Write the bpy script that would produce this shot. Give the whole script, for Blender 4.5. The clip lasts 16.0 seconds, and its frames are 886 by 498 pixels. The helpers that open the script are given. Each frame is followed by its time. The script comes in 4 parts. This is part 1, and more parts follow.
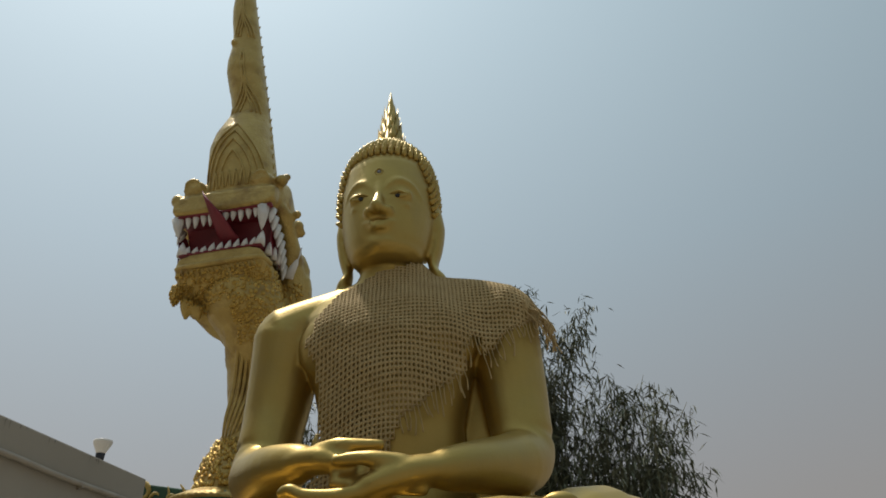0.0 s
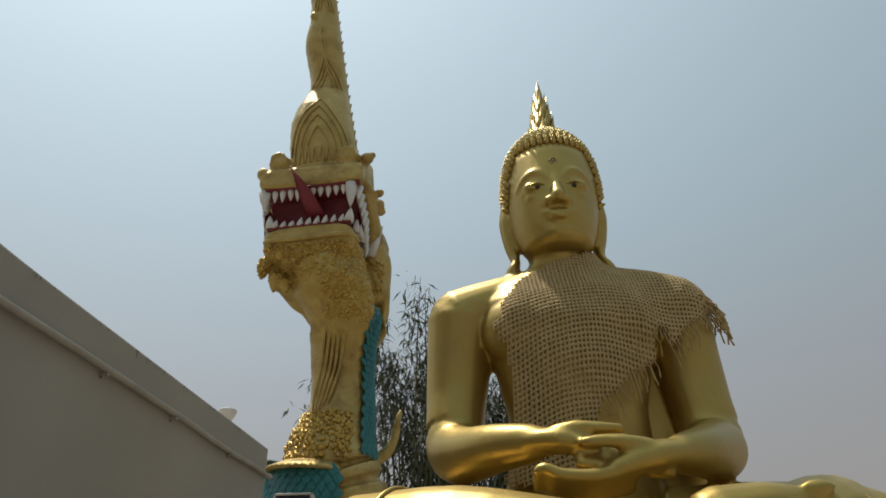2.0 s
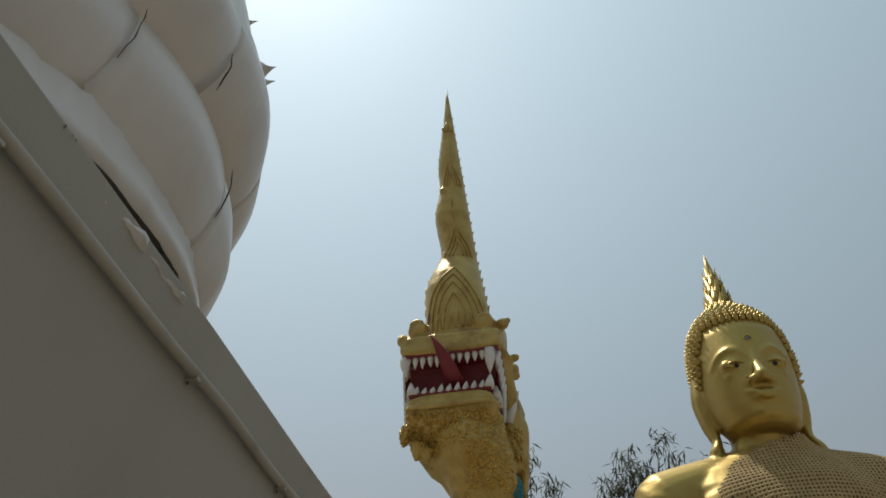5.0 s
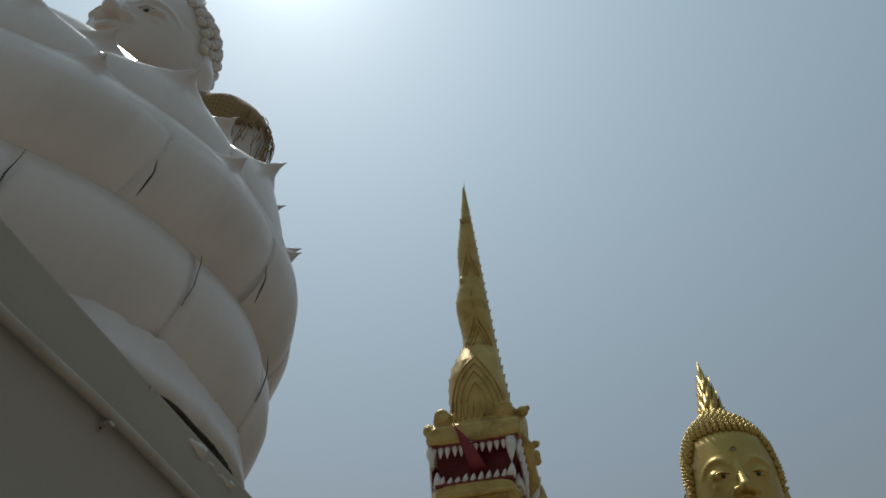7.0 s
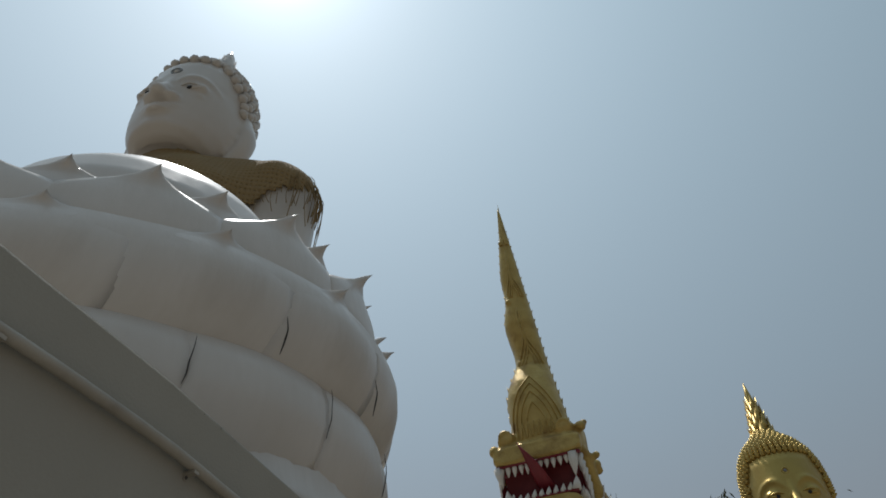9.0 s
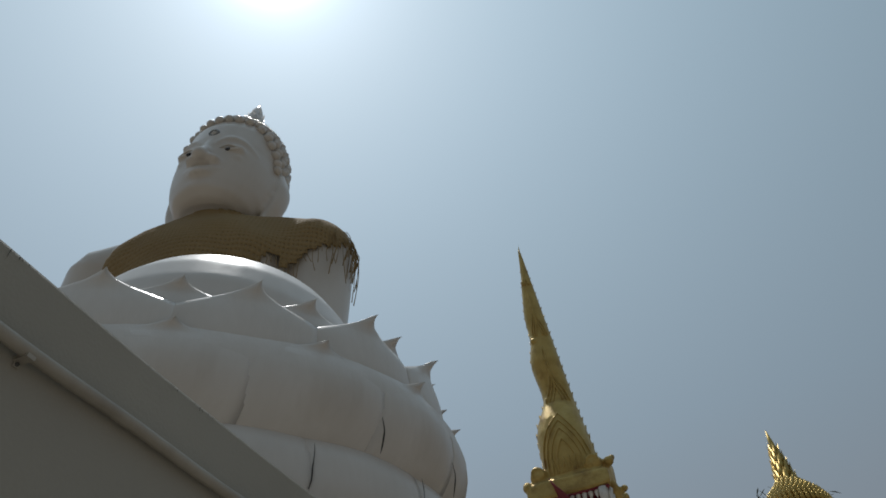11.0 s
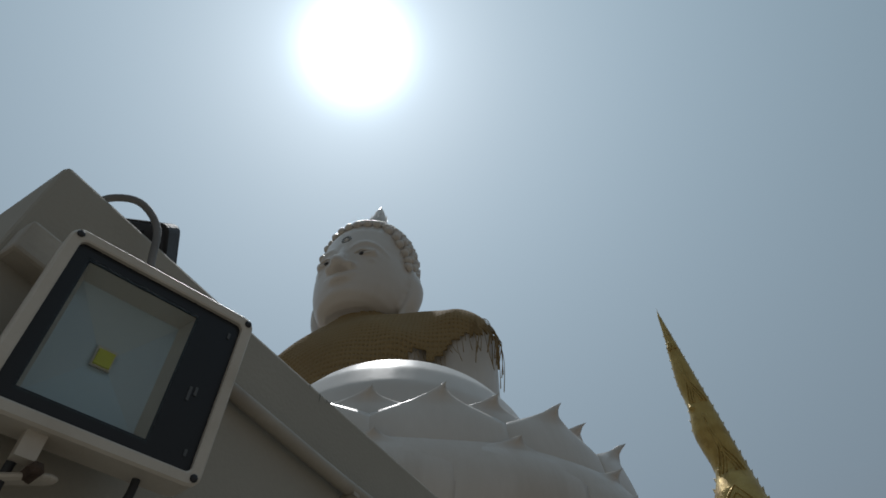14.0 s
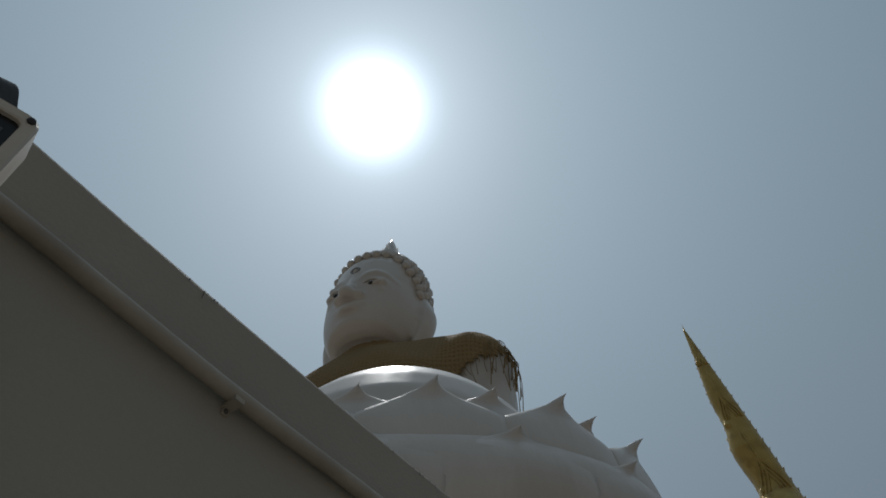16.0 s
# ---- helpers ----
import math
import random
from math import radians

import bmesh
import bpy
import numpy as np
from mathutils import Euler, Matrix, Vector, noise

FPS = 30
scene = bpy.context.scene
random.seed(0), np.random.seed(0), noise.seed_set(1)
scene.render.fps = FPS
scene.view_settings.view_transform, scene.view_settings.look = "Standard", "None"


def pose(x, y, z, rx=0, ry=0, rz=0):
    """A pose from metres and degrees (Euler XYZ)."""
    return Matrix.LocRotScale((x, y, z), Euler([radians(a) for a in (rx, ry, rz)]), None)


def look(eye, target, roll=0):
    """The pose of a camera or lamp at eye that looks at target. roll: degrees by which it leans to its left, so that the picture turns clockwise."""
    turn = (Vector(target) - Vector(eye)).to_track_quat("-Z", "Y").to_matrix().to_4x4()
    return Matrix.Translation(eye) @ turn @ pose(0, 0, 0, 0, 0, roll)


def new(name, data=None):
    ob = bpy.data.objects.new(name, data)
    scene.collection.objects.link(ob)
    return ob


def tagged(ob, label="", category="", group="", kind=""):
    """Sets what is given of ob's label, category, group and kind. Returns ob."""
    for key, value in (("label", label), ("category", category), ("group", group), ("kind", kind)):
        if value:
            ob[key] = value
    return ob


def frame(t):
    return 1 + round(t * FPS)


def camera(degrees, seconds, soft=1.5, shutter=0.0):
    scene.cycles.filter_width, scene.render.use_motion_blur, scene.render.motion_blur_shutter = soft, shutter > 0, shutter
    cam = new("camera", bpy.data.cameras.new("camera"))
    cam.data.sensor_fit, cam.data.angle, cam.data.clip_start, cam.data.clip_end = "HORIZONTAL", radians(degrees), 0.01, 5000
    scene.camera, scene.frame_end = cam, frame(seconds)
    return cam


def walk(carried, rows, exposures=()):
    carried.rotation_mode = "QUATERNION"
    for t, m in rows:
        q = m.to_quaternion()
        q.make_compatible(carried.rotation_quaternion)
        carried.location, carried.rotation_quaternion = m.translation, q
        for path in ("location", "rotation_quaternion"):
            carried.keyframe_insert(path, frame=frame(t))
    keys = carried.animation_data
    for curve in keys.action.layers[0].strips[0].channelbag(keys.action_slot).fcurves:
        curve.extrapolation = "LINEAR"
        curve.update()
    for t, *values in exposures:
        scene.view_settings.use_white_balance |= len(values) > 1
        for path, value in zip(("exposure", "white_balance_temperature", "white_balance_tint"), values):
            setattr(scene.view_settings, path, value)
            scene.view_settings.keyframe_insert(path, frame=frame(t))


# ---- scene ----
cam = camera(67.0, 16.0, soft=1.7)
METRES, EYE, TILT, LEAN, TURN = 6.5, 1.6, 31.5, 2.3, 0.0
ROWS = [
    (0.0, 0.0, 0.0, 0.0, -0.0, 0.0, -0.0),
    (0.5, -0.0443, -0.0151, 0.0107, -3.54, -0.25, -1.59),
    (1.0, -0.0876, -0.0129, 0.0017, -5.38, -0.66, -2.96),
    (1.5, -0.1347, -0.0068, 0.0001, -5.14, -1.35, -2.7),
    (2.0, -0.1864, -0.0136, 0.0031, -1.31, -1.75, -2.62),
    (2.5, -0.2325, -0.0193, 0.0107, 0.75, -2.03, -2.48),
    (3.0, -0.2709, -0.0026, 0.0007, 2.31, -1.64, -2.39),
    (3.5, -0.2963, 0.0033, 0.0008, 4.43, 0.47, -1.34),
    (4.0, -0.3236, -0.006, 0.0073, 4.39, 5.83, -1.93),
    (6.5, -0.2868, -0.1248, 0.0749, 6.41, 13.01, -1.4),
    (7.0, -0.2782, -0.1514, 0.0971, 7.77, 14.95, -0.45),
    (7.5, -0.2655, -0.1789, 0.1119, 10.25, 15.64, 1.16),
    (8.0, -0.2715, -0.2075, 0.1331, 12.94, 13.2, 2.68),
    (8.5, -0.2946, -0.2441, 0.156, 12.48, 13.6, 3.98),
    (9.0, -0.2985, -0.2749, 0.1782, 11.46, 14.0, 4.96),
    (11.5, -0.3426, -0.4147, 0.2633, 13.17, 15.58, 7.81),
    (12.0, -0.3541, -0.4237, 0.2697, 15.52, 16.8, 9.31),
    (12.5, -0.3624, -0.4253, 0.2714, 17.29, 18.4, 10.01),
    (13.0, -0.3695, -0.4245, 0.2729, 19.4, 19.96, 10.58),
    (13.5, -0.3733, -0.4255, 0.2737, 21.92, 21.59, 10.9),
    (14.0, -0.3867, -0.4285, 0.2732, 23.38, 23.12, 10.8),
    (14.5, -0.3968, -0.4215, 0.2682, 21.44, 23.86, 10.99),
    (15.0, -0.3895, -0.3953, 0.2554, 21.83, 25.03, 11.03),
    (15.5, -0.3817, -0.368, 0.2398, 24.44, 26.58, 11.93),
    (16.0, -0.3874, -0.3487, 0.2241, 26.95, 28.14, 12.96),
]
EXPOSURES = [(0.0, 0.2, 6500, 10), (1.5, 0.34, 6500, 10), (4.0, 0.36, 6500, 10), (6.5, -0.22, 6200, 10), (7.5, -0.26, 6150, 10), (9.0, -0.17, 6100, 10), (12.5, -0.42, 6000, 10), (14.5, -0.6, 6000, 10), (16.0, -0.8, 6000, 10)]
walk(cam, [(t, pose(0, 0, EYE, TILT, LEAN, TURN) @ pose(METRES * x, METRES * y, METRES * z, 90 + pitch, roll, yaw)) for t, x, y, z, yaw, pitch, roll in ROWS], EXPOSURES)

# ---- world and sun ----
SUN = Vector((-0.268, 0.258, 0.928)).normalized()
world = bpy.data.worlds.new("hazy_sky")
scene.world = world
world.use_nodes = True
wn, wl = world.node_tree.nodes, world.node_tree.links
wn.clear()
sky = wn.new("ShaderNodeTexSky")
sky.sky_type = "NISHITA"
sky.sun_disc = False
sky.sun_elevation = math.asin(SUN.z)
sky.sun_rotation = math.atan2(SUN.x, SUN.y)
sky.air_density, sky.dust_density, sky.ozone_density = 1.0, 4.0, 2.0
# bright aureole of the sun behind haze
geo = wn.new("ShaderNodeTexCoord")
dot = wn.new("ShaderNodeVectorMath")
dot.operation = "DOT_PRODUCT"
dot.inputs[1].default_value = SUN
wl.new(geo.outputs["Generated"], dot.inputs[0])


def sky_glow(power, strength):
    a = wn.new("ShaderNodeMath")
    a.operation, a.use_clamp = "MAXIMUM", False
    a.inputs[1].default_value = 0.0
    wl.new(dot.outputs["Value"], a.inputs[0])
    b = wn.new("ShaderNodeMath")
    b.operation = "POWER"
    b.inputs[1].default_value = power
    wl.new(a.outputs[0], b.inputs[0])
    c = wn.new("ShaderNodeMath")
    c.operation = "MULTIPLY"
    c.inputs[1].default_value = strength
    wl.new(b.outputs[0], c.inputs[0])
    return c.outputs[0]


def add_values(x, y):
    a = wn.new("ShaderNodeMath")
    a.operation = "ADD"
    wl.new(x, a.inputs[0])
    wl.new(y, a.inputs[1])
    return a.outputs[0]


glow = add_values(add_values(sky_glow(700.0, 4.0), sky_glow(120.0, 0.35)), add_values(sky_glow(14.0, 0.13), sky_glow(2.5, 0.335)))
bg_sky, bg_sun, both = wn.new("ShaderNodeBackground"), wn.new("ShaderNodeBackground"), wn.new("ShaderNodeAddShader")
bg_sky.inputs["Strength"].default_value = 0.066
# haze: warm grey at the horizon, pale cyan above
split = wn.new("ShaderNodeSeparateXYZ")
wl.new(geo.outputs["Generated"], split.inputs[0])
tint = wn.new("ShaderNodeValToRGB")
tint.color_ramp.elements[0].position, tint.color_ramp.elements[0].color = 0.16, (0.78, 0.74, 0.70, 1)
tint.color_ramp.elements[1].position, tint.color_ramp.elements[1].color = 0.95, (0.64, 0.92, 1.03, 1)
mid_tint = tint.color_ramp.elements.new(0.50)
mid_tint.color = (0.685, 0.855, 0.935, 1)
wl.new(split.outputs["Z"], tint.inputs["Fac"])
bright = wn.new("ShaderNodeVectorMath")
bright.operation = "SCALE"
bright.inputs["Scale"].default_value = 5.0
wl.new(tint.outputs["Color"], bright.inputs[0])
haze = wn.new("ShaderNodeMix")
haze.data_type = "RGBA"
haze.inputs["Factor"].default_value = 0.85
wl.new(bright.outputs[0], haze.inputs["B"])
wl.new(sky.outputs[0], haze.inputs["A"])
wl.new(haze.outputs["Result"], bg_sky.inputs["Color"])
bg_sun.inputs["Color"].default_value = (0.85, 1.0, 1.09, 1)
wl.new(glow, bg_sun.inputs["Strength"])
wl.new(bg_sky.outputs[0], both.inputs[0])
wl.new(bg_sun.outputs[0], both.inputs[1])
out = wn.new("ShaderNodeOutputWorld")
wl.new(both.outputs[0], out.inputs["Surface"])

sun = new("sun", bpy.data.lights.new("sun", "SUN"))
sun.data.energy, sun.data.angle, sun.data.color = 2.6, radians(1.5), (1.0, 0.95, 0.87)
sun.matrix_world = look(SUN * 60, (0, 0, 0))

# ---- materials ----


def material(name, colour, second=None, rough=0.5, metal=0.0, scale=6.0, fine=60.0, bump=0.1, spread=0.5, dirt=None, dirt_amount=0.0, dirt_scale=3.0, streak=1.0, coat=0.0, per_object=0.0):
    """Paint, stone or metal: two scales of variation, fine relief, and worn or stained patches."""
    m = bpy.data.materials.new(name)
    m.use_nodes = True
    n, l = m.node_tree.nodes, m.node_tree.links
    b = n["Principled BSDF"]
    b.inputs["Metallic"].default_value = metal
    b.inputs["Coat Weight"].default_value = coat
    co = n.new("ShaderNodeTexCoord")
    mp = n.new("ShaderNodeMapping")
    mp.inputs["Scale"].default_value = (1, 1, streak)
    l.new(co.outputs["Object"], mp.inputs["Vector"])

    def tex(sc, detail=5.0):
        t = n.new("ShaderNodeTexNoise")
        t.inputs["Scale"].default_value, t.inputs["Detail"].default_value = sc, detail
        l.new(mp.outputs["Vector"], t.inputs["Vector"])
        return t.outputs["Fac"]

    def ramp(src, lo, hi):
        r = n.new("ShaderNodeMapRange")
        r.inputs["From Min"].default_value, r.inputs["From Max"].default_value = lo, hi
        l.new(src, r.inputs["Value"])
        return r.outputs["Result"]

    def mix(fac, a, c):
        x = n.new("ShaderNodeMix")
        x.data_type = "RGBA"
        l.new(fac, x.inputs["Factor"])
        for s, v in (("A", a), ("B", c)):
            if isinstance(v, tuple):
                x.inputs[s].default_value = (*v, 1)
            else:
                l.new(v, x.inputs[s])
        return x.outputs["Result"]

    second = second or tuple(c * 0.7 for c in colour)
    coarse, grain = tex(scale), tex(fine, 3.0)
    col = mix(ramp(coarse, 0.5 - spread / 2, 0.5 + spread / 2), colour, second)
    col = mix(ramp(grain, 0.2, 1.6), col, second)
    if dirt:
        patch = n.new("ShaderNodeMath")
        patch.operation = "MULTIPLY"
        patch.inputs[1].default_value = dirt_amount
        l.new(ramp(tex(dirt_scale, 8.0), 0.52, 0.72), patch.inputs[0])
        col = mix(patch.outputs[0], col, dirt)
    if per_object:
        info = n.new("ShaderNodeObjectInfo")
        hsv = n.new("ShaderNodeHueSaturation")
        v = n.new("ShaderNodeMapRange")
        v.inputs["To Min"].default_value, v.inputs["To Max"].default_value = 1 - per_object, 1 + per_object
        l.new(info.outputs["Random"], v.inputs["Value"])
        l.new(v.outputs["Result"], hsv.inputs["Value"])
        l.new(col, hsv.inputs["Color"])
        col = hsv.outputs["Color"]
    l.new(col, b.inputs["Base Color"])
    rr = n.new("ShaderNodeMapRange")
    rr.inputs["To Min"].default_value, rr.inputs["To Max"].default_value = max(rough - 0.08, 0.02), min(rough + 0.12, 1)
    l.new(coarse, rr.inputs["Value"])
    l.new(rr.outputs["Result"], b.inputs["Roughness"])
    if bump:
        bp = n.new("ShaderNodeBump")
        bp.inputs["Strength"].default_value, bp.inputs["Distance"].default_value = bump, 0.02
        l.new(grain, bp.inputs["Height"])
        l.new(bp.outputs["Normal"], b.inputs["Normal"])
    return m


GOLD = material("gold_paint", (0.50, 0.355, 0.10), (0.41, 0.28, 0.072), rough=0.39, metal=0.72, scale=2.0, fine=55, bump=0.05, dirt=(0.36, 0.27, 0.11), dirt_amount=0.35, dirt_scale=3.5)
NAGA_GOLD = material("old_gold_paint", (0.58, 0.42, 0.14), (0.40, 0.27, 0.075), rough=0.40, metal=0.55, scale=5, fine=35, bump=0.6, dirt=(0.22, 0.125, 0.04), dirt_amount=0.75, dirt_scale=4.5)
NAGA_LEAF = material("gold_leaf_ornament", (0.64, 0.43, 0.11), (0.42, 0.26, 0.055), rough=0.27, metal=0.75, scale=14, fine=50, bump=0.7)
TEAL = material("teal_paint", (0.02, 0.20, 0.19), (0.012, 0.12, 0.125), rough=0.4, scale=8, fine=40, bump=0.2)
RED = material("red_paint", (0.24, 0.02, 0.03), (0.15, 0.012, 0.02), rough=0.5, scale=5, bump=0.1)
TOOTH = material("white_enamel", (0.78, 0.75, 0.70), (0.62, 0.58, 0.52), rough=0.4, scale=8, bump=0.05)
WHITE = material("white_plaster_paint", (0.63, 0.58, 0.53), (0.53, 0.475, 0.42), rough=0.33, scale=1.2, fine=14, bump=0.12, dirt=(0.40, 0.335, 0.265), dirt_amount=0.42, dirt_scale=1.6, streak=0.5)
CRACK = material("dark_crack", (0.05, 0.045, 0.04), rough=0.9)
WALL = material("cream_wall_paint", (0.37, 0.335, 0.275), (0.31, 0.28, 0.23), rough=0.75, scale=1.3, fine=90, bump=0.10, dirt=(0.30, 0.26, 0.20), dirt_amount=0.16, dirt_scale=2.2)
STAIN = material("black_mould_streak", (0.05, 0.048, 0.045), (0.10, 0.095, 0.085), rough=0.9)
CONCRETE = material("concrete_paving", (0.27, 0.24, 0.20), (0.21, 0.19, 0.16), rough=0.85, scale=0.5, fine=25, bump=0.2, dirt=(0.25, 0.22, 0.19), dirt_amount=0.4, dirt_scale=0.8)
NET = material("beige_crochet", (0.54, 0.385, 0.175), (0.43, 0.30, 0.13), rough=0.85, scale=9, fine=180, bump=0.5)
NET_DARK = material("ochre_crochet", (0.30, 0.205, 0.085), (0.22, 0.145, 0.06), rough=0.85, scale=2, fine=60, bump=0.5)
DARK = material("pupil_black", (0.015, 0.013, 0.012), rough=0.25)
GEM = material("grey_gem", (0.30, 0.29, 0.27), rough=0.1, metal=0.3)
BLACK = material("black_metal", (0.018, 0.019, 0.022), (0.03, 0.03, 0.034), rough=0.6, metal=0.0, scale=20, bump=0.1)
LAMPWHITE = material("white_powder_coat", (0.60, 0.55, 0.48), (0.50, 0.45, 0.38), rough=0.45, scale=9, fine=120, bump=0.05, dirt=(0.35, 0.28, 0.20), dirt_amount=0.3, dirt_scale=12)
REFLECTOR = material("pale_reflector", (0.46, 0.50, 0.50), (0.40, 0.44, 0.44), rough=0.35, metal=0.35, scale=4, bump=0.02)
LED = material("yellow_led_chip", (0.62, 0.60, 0.06), rough=0.5)
PVC = material("cream_conduit", (0.42, 0.375, 0.31), (0.34, 0.30, 0.245), rough=0.6, scale=6, bump=0.08, dirt=(0.16, 0.13, 0.10), dirt_amount=0.35, dirt_scale=5)
LEAF = material("bamboo_leaf", (0.075, 0.092, 0.045), (0.12, 0.12, 0.07), rough=0.55, scale=3, bump=0)
CULM = material("bamboo_culm", (0.10, 0.11, 0.05), (0.16, 0.14, 0.07), rough=0.6, scale=4, bump=0.1)
EARTH = material("dry_earth", (0.19, 0.16, 0.11), (0.14, 0.12, 0.08), rough=0.95, scale=0.15, fine=4, bump=0.3)

# ---- mesh helpers ----


class Build:
    """Collects vertices, faces and material numbers of one mesh."""

    def __init__(self):
        self.v, self.f, self.m = [], [], []

    def add(self, verts, faces, mat=0):
        o = len(self.v)
        self.v += [tuple(p) for p in verts]
        self.f += [tuple(i + o for i in f) for f in faces]
        self.m += [mat] * len(faces)

    def rings(self, rings, mat=0, closed=True, cap=True):
        n = len(rings[0])
        verts = [p for r in rings for p in r]
        faces = []
        for i in range(len(rings) - 1):
            for j in range(n if closed else n - 1):
                k = (j + 1) % n
                faces.append((i * n + j, i * n + k, (i + 1) * n + k, (i + 1) * n + j))
        if cap and closed:
            faces.append(tuple(range(n - 1, -1, -1)))
            faces.append(tuple(range((len(rings) - 1) * n, len(rings) * n)))
        self.add(verts, faces, mat)

    def loft(self, rows, seg=40, mat=0, power=2.0):
        """rows: z, y centre, half width, half depth (x centre optional)."""
        rings = []
        for row in rows:
            z, y, a, b = row[:4]
            x = row[4] if len(row) > 4 else 0.0
            ring = []
            for i in range(seg):
                u = 2 * math.pi * i / seg
                c, s = math.cos(u), math.sin(u)
                ring.append((x + a * math.copysign(abs(c) ** (2 / power), c), y + b * math.copysign(abs(s) ** (2 / power), s), z))
            rings.append(ring)
        self.rings(rings, mat)

    def tube(self, pts, radii, seg=14, mat=0, steps=4, flat=(1.0, 1.0), up=(0, 0, 1)):
        """A round-ended limb through the points."""
        P = [Vector(p) for p in pts]
        if isinstance(radii, (int, float)):
            radii = [radii] * len(P)
        path, rad = [], []
        for i in range(len(P) - 1):
            a, b, c, d = P[max(i - 1, 0)], P[i], P[i + 1], P[min(i + 2, len(P) - 1)]
            for k in range(steps):
                t = k / steps
                path.append(0.5 * (2 * b + (c - a) * t + (2 * a - 5 * b + 4 * c - d) * t * t + (3 * b - a - 3 * c + d) * t ** 3))
                rad.append(radii[i] + (radii[i + 1] - radii[i]) * t)
        path.append(P[-1])
        rad.append(radii[-1])
        d0, d1 = (path[0] - path[1]).normalized(), (path[-1] - path[-2]).normalized()
        pre = [(path[0] + d0 * rad[0] * math.sin(a), rad[0] * math.cos(a)) for a in (1.45, 1.1, 0.6)]
        post = [(path[-1] + d1 * rad[-1] * math.sin(a), rad[-1] * math.cos(a)) for a in (0.6, 1.1, 1.45)]
        every = pre + list(zip(path, rad)) + post
        rings = []
        for i, (p, r) in enumerate(every):
            t = (every[min(i + 1, len(every) - 1)][0] - every[max(i - 1, 0)][0]).normalized()
            ref = Vector(up)
            if abs(t.dot(ref)) > 0.95:
                ref = Vector((0, 1, 0))
            s = t.cross(ref).normalized()
            n = s.cross(t)
            rings.append([p + s * (r * flat[0] * math.cos(2 * math.pi * j / seg)) + n * (r * flat[1] * math.sin(2 * math.pi * j / seg)) for j in range(seg)])
        self.rings(rings, mat)

    def ball(self, c, r, mat=0, seg=14, rows=9):
        r = (r, r, r) if isinstance(r, (int, float)) else r
        rings = []
        for i in range(rows + 1):
            a = -math.pi / 2 + 0.05 + (math.pi - 0.1) * i / rows
            rings.append([(c[0] + r[0] * math.cos(a) * math.cos(2 * math.pi * j / seg), c[1] + r[1] * math.cos(a) * math.sin(2 * math.pi * j / seg), c[2] + r[2] * math.sin(a)) for j in range(seg)])
        self.rings(rings, mat)

    def cone(self, base, tip, r, seg=7, mat=0, mid=0.0):
        """A horn from base to tip, with a swollen middle where mid is given."""
        b, t = Vector(base), Vector(tip)
        d = (t - b).normalized()
        s = d.orthogonal().normalized()
        n = d.cross(s)
        rings = []
        for f, q in ((0, 1.0), (0.45, 0.62 + mid), (0.8, 0.28 + mid * 0.5), (1.0, 0.02)):
            rings.append([b.lerp(t, f) + s * (r * q * math.cos(2 * math.pi * j / seg)) + n * (r * q * math.sin(2 * math.pi * j / seg)) for j in range(seg)])
        self.rings(rings, mat)

    def box(self, lo, hi, mat=0):
        (a, b, c), (d, e, f) = lo, hi
        self.add([(a, b, c), (d, b, c), (d, e, c), (a, e, c), (a, b, f), (d, b, f), (d, e, f), (a, e, f)],
                 [(0, 3, 2, 1), (4, 5, 6, 7), (0, 1, 5, 4), (1, 2, 6, 5), (2, 3, 7, 6), (3, 0, 4, 7)], mat)

    def mesh(self, name, mats, smooth=True):
        me = bpy.data.meshes.new(name)
        me.from_pydata(self.v, [], self.f)
        for m in mats:
            me.materials.append(m)
        me.polygons.foreach_set("material_index", self.m)
        me.polygons.foreach_set("use_smooth", [smooth] * len(self.f))
        me.update()
        return me


def part(name, me, parent, m=None, label="", kind=""):
    """Links a mesh as one part under a thing or a part."""
    ob = new(name, me)
    ob.parent = parent
    if m is not None:
        ob.matrix_basis = m
    return tagged(ob, label, kind=kind)


def bevel(ob, width, segments=2):
    b = ob.modifiers.new("edge", "BEVEL")
    b.width, b.segments, b.limit_method = width, segments, "ANGLE"
    return ob


def fused(build, voxel, passes, factor=0.5):
    """The builder's overlapping volumes fused into one smooth skin, as lists of vertices and faces."""
    ob = new("fusing", build.mesh("fusing", []))
    r = ob.modifiers.new("skin", "REMESH")
    r.mode, r.voxel_size = "VOXEL", voxel
    if passes:
        s = ob.modifiers.new("soft", "SMOOTH")
        s.factor, s.iterations = factor, passes
    me = bpy.data.meshes.new_from_object(ob.evaluated_get(bpy.context.evaluated_depsgraph_get()))
    bpy.data.objects.remove(ob)
    verts = [v.co.copy() for v in me.vertices]
    faces = [tuple(p.vertices) for p in me.polygons]
    bpy.data.meshes.remove(me)
    return verts, faces


# ---- ground and raised platform ----
FACE = -7.06  # heading of the wall and of both seated figures


def wall_x(y):
    return -3.15 + 0.1235 * y


